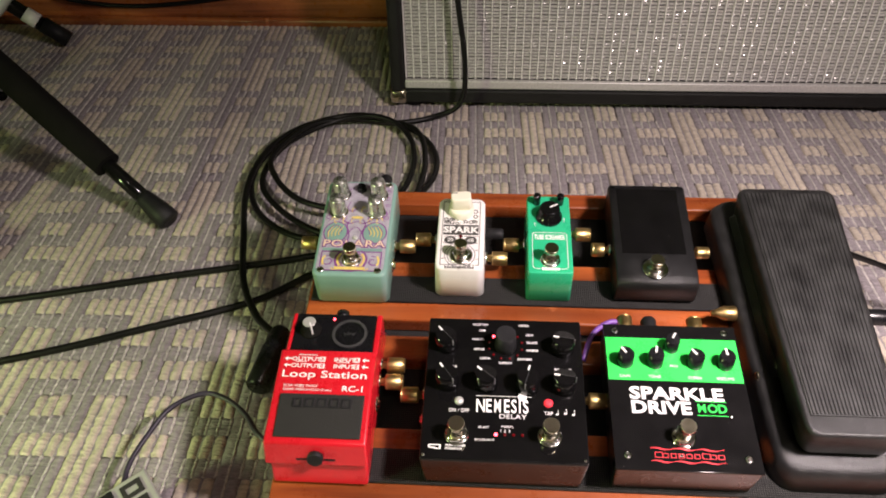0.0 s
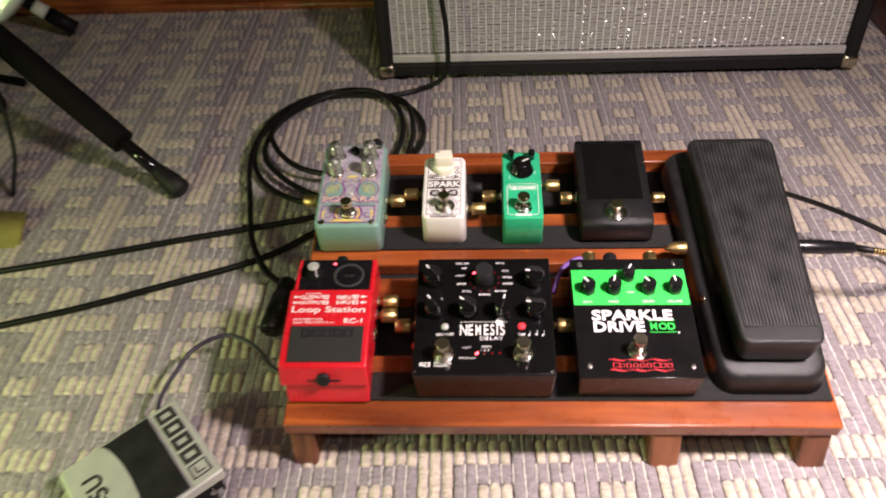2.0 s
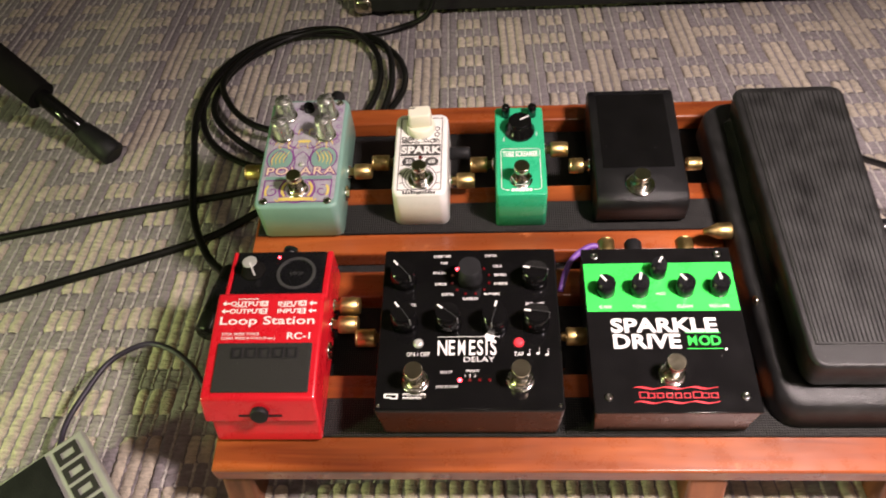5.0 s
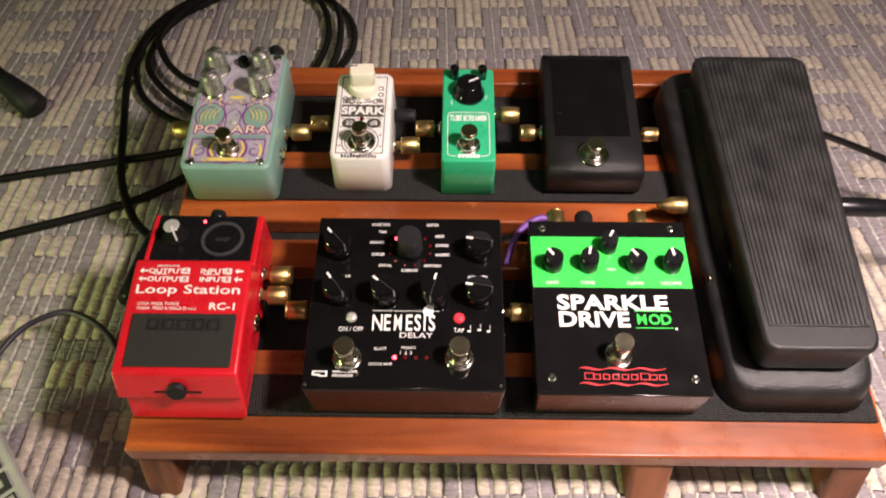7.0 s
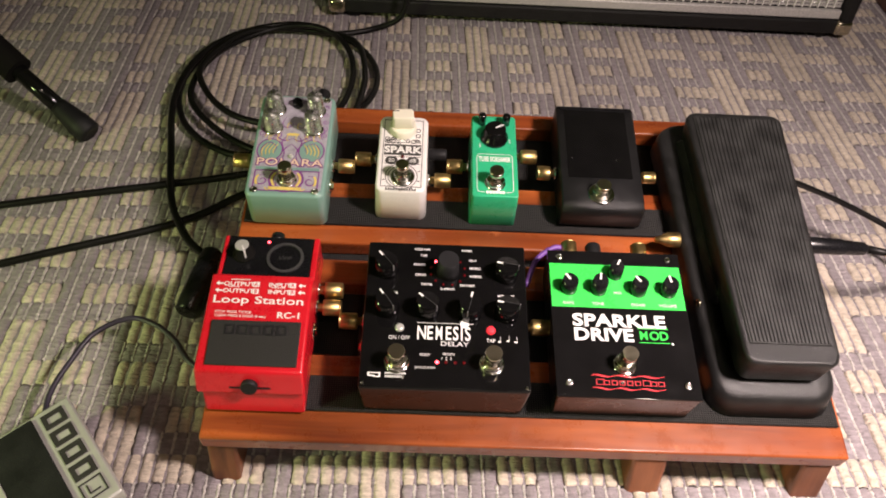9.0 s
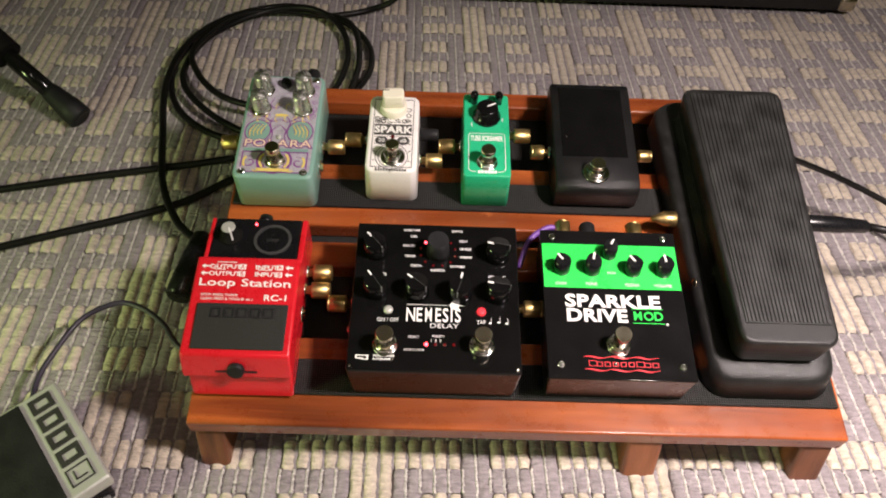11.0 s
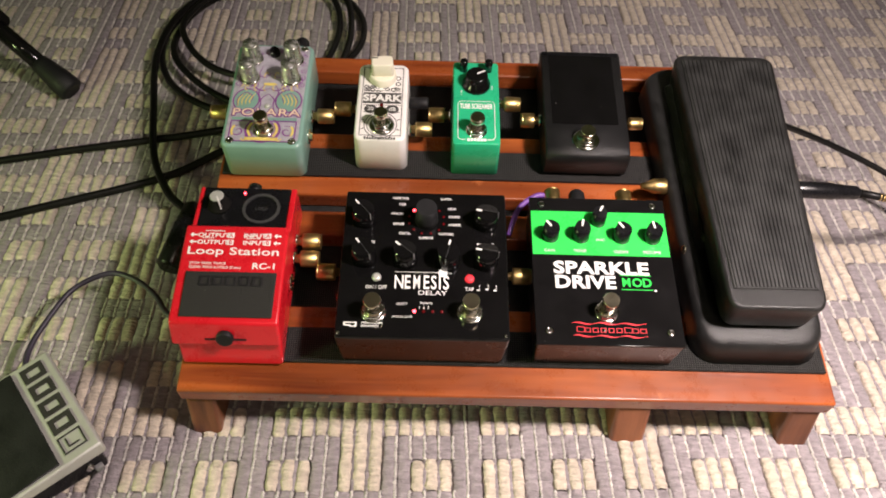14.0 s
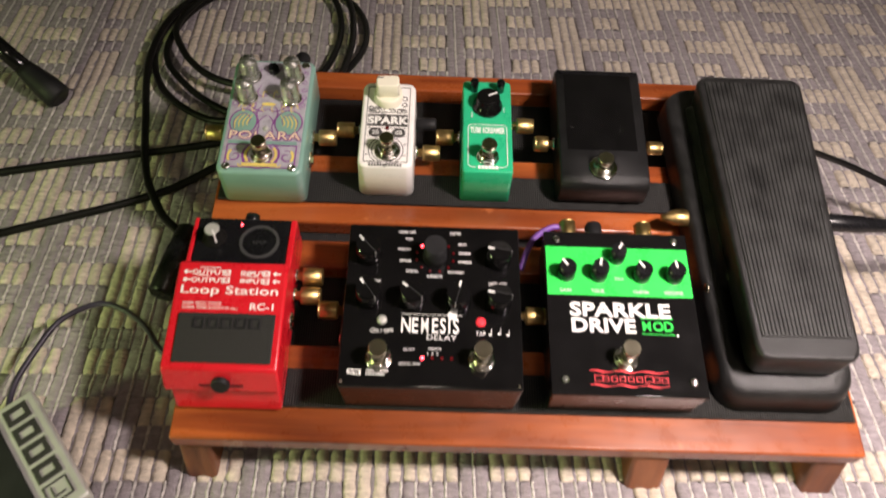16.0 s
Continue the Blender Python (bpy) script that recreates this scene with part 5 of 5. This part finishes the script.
def wah_pedal():
    x0, s0 = 0.3520, 0.0280
    p = on_board("wah_pedal", "black cast-metal wah pedal with a ribbed rubber treadle", x0, s0, 0.0028, "wah pedal")
    D = 0.2650
    pts = outline(1.0, D, 0.017, 6)

    def rings_at(z, inset, front=0.0):
        """The base's plan: wider towards the toe, drawn in by inset, its heel set back by front."""
        res = []
        for x, y in pts:
            v = y / D + 0.5
            # the corner radius is a share of the width here
            e = abs(x) - (0.5 - 0.017)
            u = (0.5 - 0.19 + e / 0.017 * 0.19) if e > 0 else abs(x) * 0.31 / 0.483
            u = math.copysign(u, x)
            lo, hi = 0.0090 - 0.0105 * v, 0.1000 + 0.0100 * v
            res.append(((lo + hi) / 2 + u * (hi - lo - 2 * inset), front * (1 - v) + inset * 0.6 + y * (1 - 1.2 * inset / D) + D / 2, z))
        return res
    part("base", loft([rings_at(0.0, 0.0010), rings_at(0.0016, 0.0), rings_at(0.0175, 0.0014, 0.0022), rings_at(0.0208, 0.0026, 0.0036), rings_at(0.0226, 0.0048, 0.0056), rings_at(0.0232, 0.0110, 0.0120)]), "treadle", p)
    part("hinge_block", solid([(0.016, 0.080, 0.022), (0.094, 0.080, 0.022), (0.098, 0.246, 0.022), (0.014, 0.246, 0.022), (0.022, 0.085, 0.0325), (0.088, 0.085, 0.0325), (0.094, 0.242, 0.0325), (0.020, 0.242, 0.0325)], 0.003), "treadle", p)
    td = 0.2405
    T = pose(0.0175, 0.0155, 0.0568, -math.degrees(math.atan2(0.0069, td)))
    tp = outline(1.0, td, 0.0095, 6)

    def across(x, v):
        e = abs(x) - (0.5 - 0.0095)
        u = math.copysign((0.5 - 0.12 + e / 0.0095 * 0.12) if e > 0 else abs(x) * 0.38 / 0.4905, x)
        lo, hi = 0.0040 * (1 - v), 0.0700 + 0.0125 * v
        return (lo + hi) / 2, u, hi - lo
    rings = []
    for z, inset in ((-0.0290, 0.0040), (-0.0275, 0.0022), (-0.0030, 0.0), (-0.0010, 0.0005), (0.0, 0.0022)):
        ring_ = []
        for x, y in tp:
            c, u, wd = across(x, y / td + 0.5)
            ring_.append((c + u * (wd - 2 * inset), td / 2 + y * (1 - 2 * inset / td), z))
        rings.append(ring_)
    tread = part("treadle", loft(rings), "treadle", p, "rocking foot plate", T)
    ya, yb = 0.0150, td - 0.0070
    a0, a1, b0, b1 = 0.0083, 0.0660, 0.0058, 0.0790
    part("mat", solid([(a0, ya, -0.0006), (a1, ya, -0.0006), (b1, yb, -0.0006), (b0, yb, -0.0006), (a0, ya, 0.0010), (a1, ya, 0.0010), (b1, yb, 0.0010), (b0, yb, 0.0010)], 0.0005, 1), "rib_rubber", tread, "ribbed black rubber mat")
    n = 21
    for i in range(n):
        u0, u1 = (i + 0.16) / n, (i + 0.86) / n
        xa, xc = a0 + 0.0008 + (a1 - a0 - 0.0016) * u0, a0 + 0.0008 + (a1 - a0 - 0.0016) * u1
        xb, xd = b0 + 0.0008 + (b1 - b0 - 0.0016) * u0, b0 + 0.0008 + (b1 - b0 - 0.0016) * u1
        part("rib", solid([(xa, ya + 0.001, 0.0006), (xc, ya + 0.001, 0.0006), (xd, yb - 0.001, 0.0006), (xb, yb - 0.001, 0.0006), (xa + 0.0004, ya + 0.001, 0.0019), (xc - 0.0004, ya + 0.001, 0.0019), (xd - 0.0004, yb - 0.001, 0.0019), (xb + 0.0004, yb - 0.001, 0.0019)]), "rib_rubber", tread)
    part("bolt", turned([(0.0036, 0), (0.0036, 0.001), (0.002, 0.0018)], 14), "nickel", p, "dull bolt head", pose(0.0095, 0.082, 0.022, 0, -80, 0))
    part("bolt", turned([(0.0030, 0), (0.0030, 0.001), (0.002, 0.0018)], 14), "treadle", p, "", pose(0.0088, 0.115, 0.018, 0, -85, 0))
    m = pose(0.0050, 0.1430, 0.018, 0, -90, 0)
    part("plug", turned([(0.0055, 0.0), (0.0062, 0.001), (0.0060, 0.010), (0.0030, 0.016), (0.0022, 0.020)], 20), "brass", p, "brass cone plug", m)


looper()
delay_pedal()
drive_pedal()
reverb_pedal()
booster_pedal()
screamer_pedal()
tuner_pedal()
wah_pedal()


# ---- cables, stand and loose things ----
def cable(name, label, pts, r=0.0037, material="cable"):
    ob = part(name, tube(pts, r, 10), material)
    return tagged(ob, label, "cable")


def at_board(x, s, h):
    return tuple(BOARD @ Vector((x, s, h)))


cable("speaker_cable", "black cable hanging down the amplifier and coiled on the carpet",
      [(0.105, 0.640, 0.42), (0.098, 0.650, 0.30), (0.108, 0.652, 0.18), (0.118, 0.645, 0.09), (0.112, 0.640, 0.035), (0.075, 0.640, 0.013), (0.020, 0.625, 0.011), (-0.05, 0.632, 0.012), (-0.115, 0.585, 0.012), (-0.140, 0.500, 0.012), (-0.118, 0.420, 0.012), (-0.060, 0.370, 0.013), (0.000, 0.368, 0.020), (0.035, 0.385, 0.016), (0.062, 0.440, 0.012), (0.086, 0.500, 0.012), (0.080, 0.560, 0.012), (0.045, 0.608, 0.013), (-0.02, 0.632, 0.019), (-0.09, 0.605, 0.019), (-0.130, 0.545, 0.019), (-0.138, 0.460, 0.019), (-0.118, 0.360, 0.016), (-0.100, 0.290, 0.014), (-0.072, 0.235, 0.020), (-0.046, 0.205, 0.026)])
cable("coiled_cable", "black cable coiled in loops on the carpet",
      [(0.03, 0.365, 0.012), (-0.035, 0.375, 0.016), (-0.090, 0.415, 0.019), (-0.122, 0.470, 0.020), (-0.112, 0.550, 0.019), (-0.06, 0.610, 0.020), (0.000, 0.617, 0.026), (0.042, 0.590, 0.019), (0.058, 0.530, 0.013), (0.048, 0.460, 0.012), (0.02, 0.425, 0.012), (-0.015, 0.405, 0.026), (-0.065, 0.420, 0.028), (-0.103, 0.465, 0.027), (-0.118, 0.520, 0.026), (-0.08, 0.595, 0.026), (-0.01, 0.628, 0.013), (0.055, 0.585, 0.026), (0.073, 0.520, 0.019), (0.066, 0.440, 0.019), (0.045, 0.395, 0.019)])
cable("instrument_cable", "black cable running over the carpet to a pedal",
      [(-0.75, 0.20, 0.010), (-0.55, 0.215, 0.009), (-0.35, 0.258, 0.009), (-0.185, 0.302, 0.010), (-0.08, 0.327, 0.011), (-0.015, 0.345, 0.011), (0.06, 0.352, 0.011)])
cable("patch_cable", "black cable running over the carpet to a pedal",
      [(-0.70, 0.10, 0.009), (-0.50, 0.12, 0.009), (-0.309, 0.175, 0.009), (-0.182, 0.224, 0.010), (-0.085, 0.267, 0.010), (-0.035, 0.307, 0.011), (0.020, 0.335, 0.018), (0.06, 0.33, 0.011)])


def plug_lead(name, label, a, b, r):
    d = Vector(b) - Vector(a)
    m = Matrix.Translation(a) @ d.to_track_quat("Z", "Y").to_matrix().to_4x4()
    n = d.length
    t = thing(name, label, "plug", m)
    part("shell", turned([(r * 0.75, 0), (r, 0.003), (r, n * 0.62), (r * 0.92, n * 0.66), (r * 0.8, n * 0.95), (r * 0.5, n)], 20), "plastic", t)
    return t


plug_lead("loop_plug", "glossy black plug lying on the carpet beside the board", (-0.052, 0.148, 0.013), (-0.040, 0.212, 0.028), 0.0118)
plug_lead("wah_plug", "black metal plug in the side of the wah pedal", at_board(0.4505, 0.171, 0.022), at_board(0.511, 0.170, 0.020), 0.0068)
g = thing("cable_sleeve", "black cable with a gold printed sleeve", "cable", None)
p0 = Vector(at_board(0.511, 0.170, 0.020))
way = Vector((0.036, -0.002, -0.006))
part("sleeve", rod(p0, p0 + way, 0.0034, 16, None, 0.0027), "cable", g, "black sleeve with gold print")
for k in range(7):
    q = p0 + way * (0.45 + 0.078 * k)
    part("gold_print", rod(q, q + way * 0.045, 0.00315), "brass", g, "gold printed band")
part("lead", tube([p0 + way, (0.578, 0.180, 0.075), (0.604, 0.197, 0.060), (0.606, 0.220, 0.054), (0.575, 0.242, 0.064), (0.520, 0.252, 0.086), at_board(0.448, 0.240, 0.026)], 0.0027), "cable", g)
cable("pedal_lead", "thin dark violet-black cable arching from the footswitch over the carpet",
      [(-0.126, 0.020, 0.026), (-0.130, 0.050, 0.030), (-0.123, 0.078, 0.034), (-0.111, 0.104, 0.038), (-0.087, 0.118, 0.041), (-0.065, 0.113, 0.041), (-0.045, 0.098, 0.040), (-0.028, 0.078, 0.038), (0.004, 0.060, 0.034)], 0.0022, "violet_black")
cable("violet_lead", "thin violet cable behind the overdrive pedal",
      [at_board(0.232, 0.128, 0.010), at_board(0.240, 0.148, 0.018), at_board(0.254, 0.158, 0.022), at_board(0.264, 0.158, 0.020)], 0.0022, "purple")


def foot_controller():
    """A latching pedal box on the floor, turned towards the board."""
    c = Vector((-0.114, 0.043, 0))
    e = Vector((-0.052, -0.030, 0))
    u = (e - c)
    wdt = u.length
    ang = math.degrees(math.atan2(u.y, u.x))
    p = thing("footswitch_box", "silver and black footswitch unit lying on the carpet", "footswitch", pose(c.x, c.y, 0.006, 0, 0, ang))
    D, H = 0.108, 0.030
    part("body", solid([(0.0, -D, 0), (wdt, -D, 0), (wdt, 0, 0), (0, 0, 0), (0, -D + 0.006, 0.016), (wdt, -D + 0.006, 0.016), (wdt, -0.002, H - 0.002), (0, -0.002, H - 0.002)], 0.003, 3), "plastic", p)
    lid = part("lid", solid([(-0.002, -D - 0.002, 0.012), (wdt + 0.002, -D - 0.002, 0.012), (wdt + 0.002, 0.003, 0.020), (-0.002, 0.003, 0.020), (-0.001, -D, 0.0185), (wdt + 0.001, -D, 0.0185), (wdt + 0.001, 0.002, H + 0.001), (-0.001, 0.002, H + 0.001)], 0.002, 3), "silver", p, "silver-grey painted lid")
    a = math.degrees(math.atan2(H - 0.0175, D))
    S = pose(0, -D, 0.0186, a)
    part("rubber_panel", box(0.002, wdt - 0.002, 0.033, D - 0.026, 0.0, 0.0016, 0.0006, 1), "soft_black", p, "black rubber pad", S)
    edge = [(0.0015, 0.002), (wdt - 0.0015, 0.002)] + [(wdt / 2 + (wdt / 2 - 0.0015) * math.cos(radians(a)), 0.034 + 0.013 * math.sin(radians(a)) ** 0.8) for a in range(0, 181, 9)]
    part("front_plate", loft([[(x, y, -0.0004) for x, y in edge], [(x, y, 0.0018) for x, y in edge], [(wdt / 2 + (x - wdt / 2) * 0.99, y * 0.99, 0.0022) for x, y in edge]]), "silver", p, "pale front plate with a rounded edge", S)
    for i in range(5):
        x = 0.0045 + i * 0.0175
        bm = bmesh.new()
        if i < 4:
            quads = ((x, x + 0.0140, D - 0.0205, D - 0.0170), (x, x + 0.0140, D - 0.0075, D - 0.0040), (x, x + 0.0040, D - 0.0170, D - 0.0075), (x + 0.0100, x + 0.0140, D - 0.0170, D - 0.0075))
        else:
            quads = ((x, x + 0.0150, D - 0.0205, D - 0.0195), (x, x + 0.0150, D - 0.0050, D - 0.0040), (x, x + 0.0010, D - 0.0195, D - 0.0050), (x + 0.0140, x + 0.0150, D - 0.0195, D - 0.0050), (x + 0.0030, x + 0.0110, D - 0.0160, D - 0.0150), (x + 0.0100, x + 0.0110, D - 0.0150, D - 0.0080))
        for q in quads:
            box(q[0], q[1], q[2], q[3], 0.0, 0.0006, 0, 1, bm)
        part("maker_mark", bm, "ink_black", p, "maker's mark as a plain black shape", S)
    words("lettering", "FS-5U", 0.0150, 0, 0, 0, "ink_black", p, "CENTER", 0.0006).matrix_basis = S @ pose(wdt / 2 + 0.004, 0.0270, 0.0023, 0, 0, 180)
    part("side_screw", turned([(0.003, 0), (0.003, 0.0012)], 12), "chrome", p, "", pose(wdt, -0.012, 0.010, 0, 90, 0))
    part("switch_tab", box(wdt, wdt + 0.004, -0.010, -0.004, 0.004, 0.010, 0.001), "ink_grey", p)


foot_controller()


def stand_and_guitar():
    st = thing("guitar_stand", "black tubular guitar stand with foam-covered arms", "guitar stand", pose(0, 0, 0))
    tip, joint = Vector((-0.219, 0.397, 0.016)), Vector((-0.291, 0.437, 0.060))
    d = (joint - tip).normalized()
    top = joint + d * 0.235
    leg = part("front_leg", rod(tip + d * 0.012, joint + d * 0.05, 0.0090), "black", st, "glossy black tube")
    m = Matrix.Translation(tip - d * 0.008) @ d.to_track_quat("Z", "Y").to_matrix().to_4x4()
    part("rubber_tip", turned([(0.010, 0), (0.0138, 0.003), (0.0135, 0.018), (0.0105, 0.040), (0.0095, 0.046)], 22), "soft_black", leg, "flared black rubber tip", m)
    part("foam_sleeve", tube([joint, joint + d * 0.06, joint + d * 0.16, top], [0.0165, 0.0175, 0.0175, 0.0170], 20, None, 1), "foam", leg, "thick black foam sleeve")
    back = part("back_leg", rod((-0.570, 0.615, 0.016), (-0.548, 0.560, 0.22), 0.0165), "foam", st, "thick black foam sleeve")
    part("rubber_tip", turned([(0.018, 0.0), (0.020, 0.004), (0.018, 0.03)], 20), "soft_black", back, "", pose(-0.570, 0.617, 0.0055))
    part("far_leg", rod((-0.558, 0.860, 0.036), (-0.68, 0.845, 0.145), 0.0115), "black", st, "glossy black tube")
    part("far_tip", rod((-0.535, 0.862, 0.018), (-0.568, 0.858, 0.046), 0.0130), "soft_black", st, "black rubber tip")
    part("label", rod((-0.574, 0.858, 0.0505), (-0.590, 0.856, 0.065), 0.0122), "ink_white", st, "white label band")
    part("brace", rod((-0.565, 0.600, 0.075), (-0.44, 0.515, 0.105), 0.0060), "black", st)
    part("brace", rod((-0.565, 0.600, 0.075), (-0.70, 0.560, 0.105), 0.0060), "black", st)
    part("cross_bar", rod(top, (-0.70, 0.60, 0.22), 0.010), "black", st)
    # solid guitar body, leaning on the stand
    gt = thing("electric_guitar", "pale seafoam-green electric guitar body resting on a stand", "guitar", pose(-0.556, 0.500, 0.148, 78, 0, 8))
    pts = []
    for i in range(56):
        a = 2 * math.pi * i / 56
        r = 0.158 + 0.012 * math.cos(2 * a) - 0.010 * math.sin(3 * a)
        pts.append((r * math.cos(a) * 1.02, 0.165 + r * math.sin(a) * 1.08))
    rings = []
    for z, s in ((-0.045, 0.955), (-0.040, 0.985), (-0.032, 1.0), (-0.013, 1.0), (-0.005, 0.985), (0.0, 0.955)):
        rings.append([(x * s, 0.165 + (y - 0.165) * s, z) for x, y in pts])
    part("body", loft(rings), "seafoam", gt)
    for x, y in ((0.075, 0.095), (0.030, 0.075)):
        part("control_knob", turned([(0.013, 0), (0.012, 0.006), (0.0105, 0.014), (0.009, 0.015)], 24), "cream", gt, "cream control knob", pose(x, y, 0.0005))
    part("strap_button", turned([(0.006, 0), (0.004, 0.004), (0.006, 0.010)], 14), "chrome", gt, "", pose(0.03, -0.005, -0.02, 90))
    # strap with leather ends hanging from the guitar to the floor
    sp = thing("guitar_strap", "olive webbing guitar strap with leather ends draped on the carpet", "guitar strap", pose(0.018, 0, 0))

    def ribbon(line, wid, thick, side):
        pts_ = spline(line, 8)
        rings_ = []
        for i, q in enumerate(pts_):
            t = (pts_[min(i + 1, len(pts_) - 1)] - pts_[max(i - 1, 0)]).normalized()
            s = (Vector(side) - t * Vector(side).dot(t)).normalized()
            nrm = t.cross(s)
            rings_.append([q + s * wid / 2 + nrm * thick, q - s * wid / 2 + nrm * thick, q - s * wid / 2 - nrm * thick, q + s * wid / 2 - nrm * thick])
        return loft(rings_)
    part("leather_end", ribbon([(-0.585, 0.455, 0.325), (-0.540, 0.445, 0.305), (-0.497, 0.440, 0.280), (-0.475, 0.440, 0.250)], 0.034, 0.0015, (0.3, 0, 1)), "leather", sp, "dark brown leather end")
    part("tan_end", ribbon([(-0.572, 0.348, 0.268), (-0.552, 0.346, 0.252), (-0.537, 0.345, 0.218)], 0.050, 0.0015, (0.2, 0.5, 1)), "tan", sp, "tan leather end")
    part("webbing", ribbon([(-0.540, 0.342, 0.225), (-0.522, 0.338, 0.150), (-0.503, 0.333, 0.070), (-0.490, 0.322, 0.018)], 0.058, 0.0015, (1, 0.3, 0.1)), "olive", sp, "olive woven webbing")
    part("webbing", ribbon([(-0.64, 0.325, 0.012), (-0.56, 0.318, 0.020), (-0.48, 0.312, 0.024), (-0.440, 0.315, 0.018), (-0.408, 0.322, 0.010)], 0.052, 0.0015, (0.1, 1, 0.25)), "olive", sp, "olive woven webbing")
    part("cord", tube([(-0.475, 0.440, 0.250), (-0.458, 0.455, 0.15), (-0.450, 0.430, 0.06), (-0.456, 0.395, 0.008)], 0.0028), "cable", sp, "thin black cord")
    cable("wall_cable", "black cable lying along the wooden baseboard", [(-0.64, 0.935, 0.085), (-0.56, 0.950, 0.050), (-0.47, 0.958, 0.036), (-0.36, 0.960, 0.042), (-0.22, 0.962, 0.062), (-0.08, 0.964, 0.080), (0.05, 0.960, 0.092)], 0.004)
    cable("floor_cable", "black cable lying on the carpet beside the strap", [(-0.66, 0.215, 0.009), (-0.56, 0.252, 0.009), (-0.50, 0.285, 0.010), (-0.47, 0.312, 0.010)], 0.0032)


stand_and_guitar()
carpet()
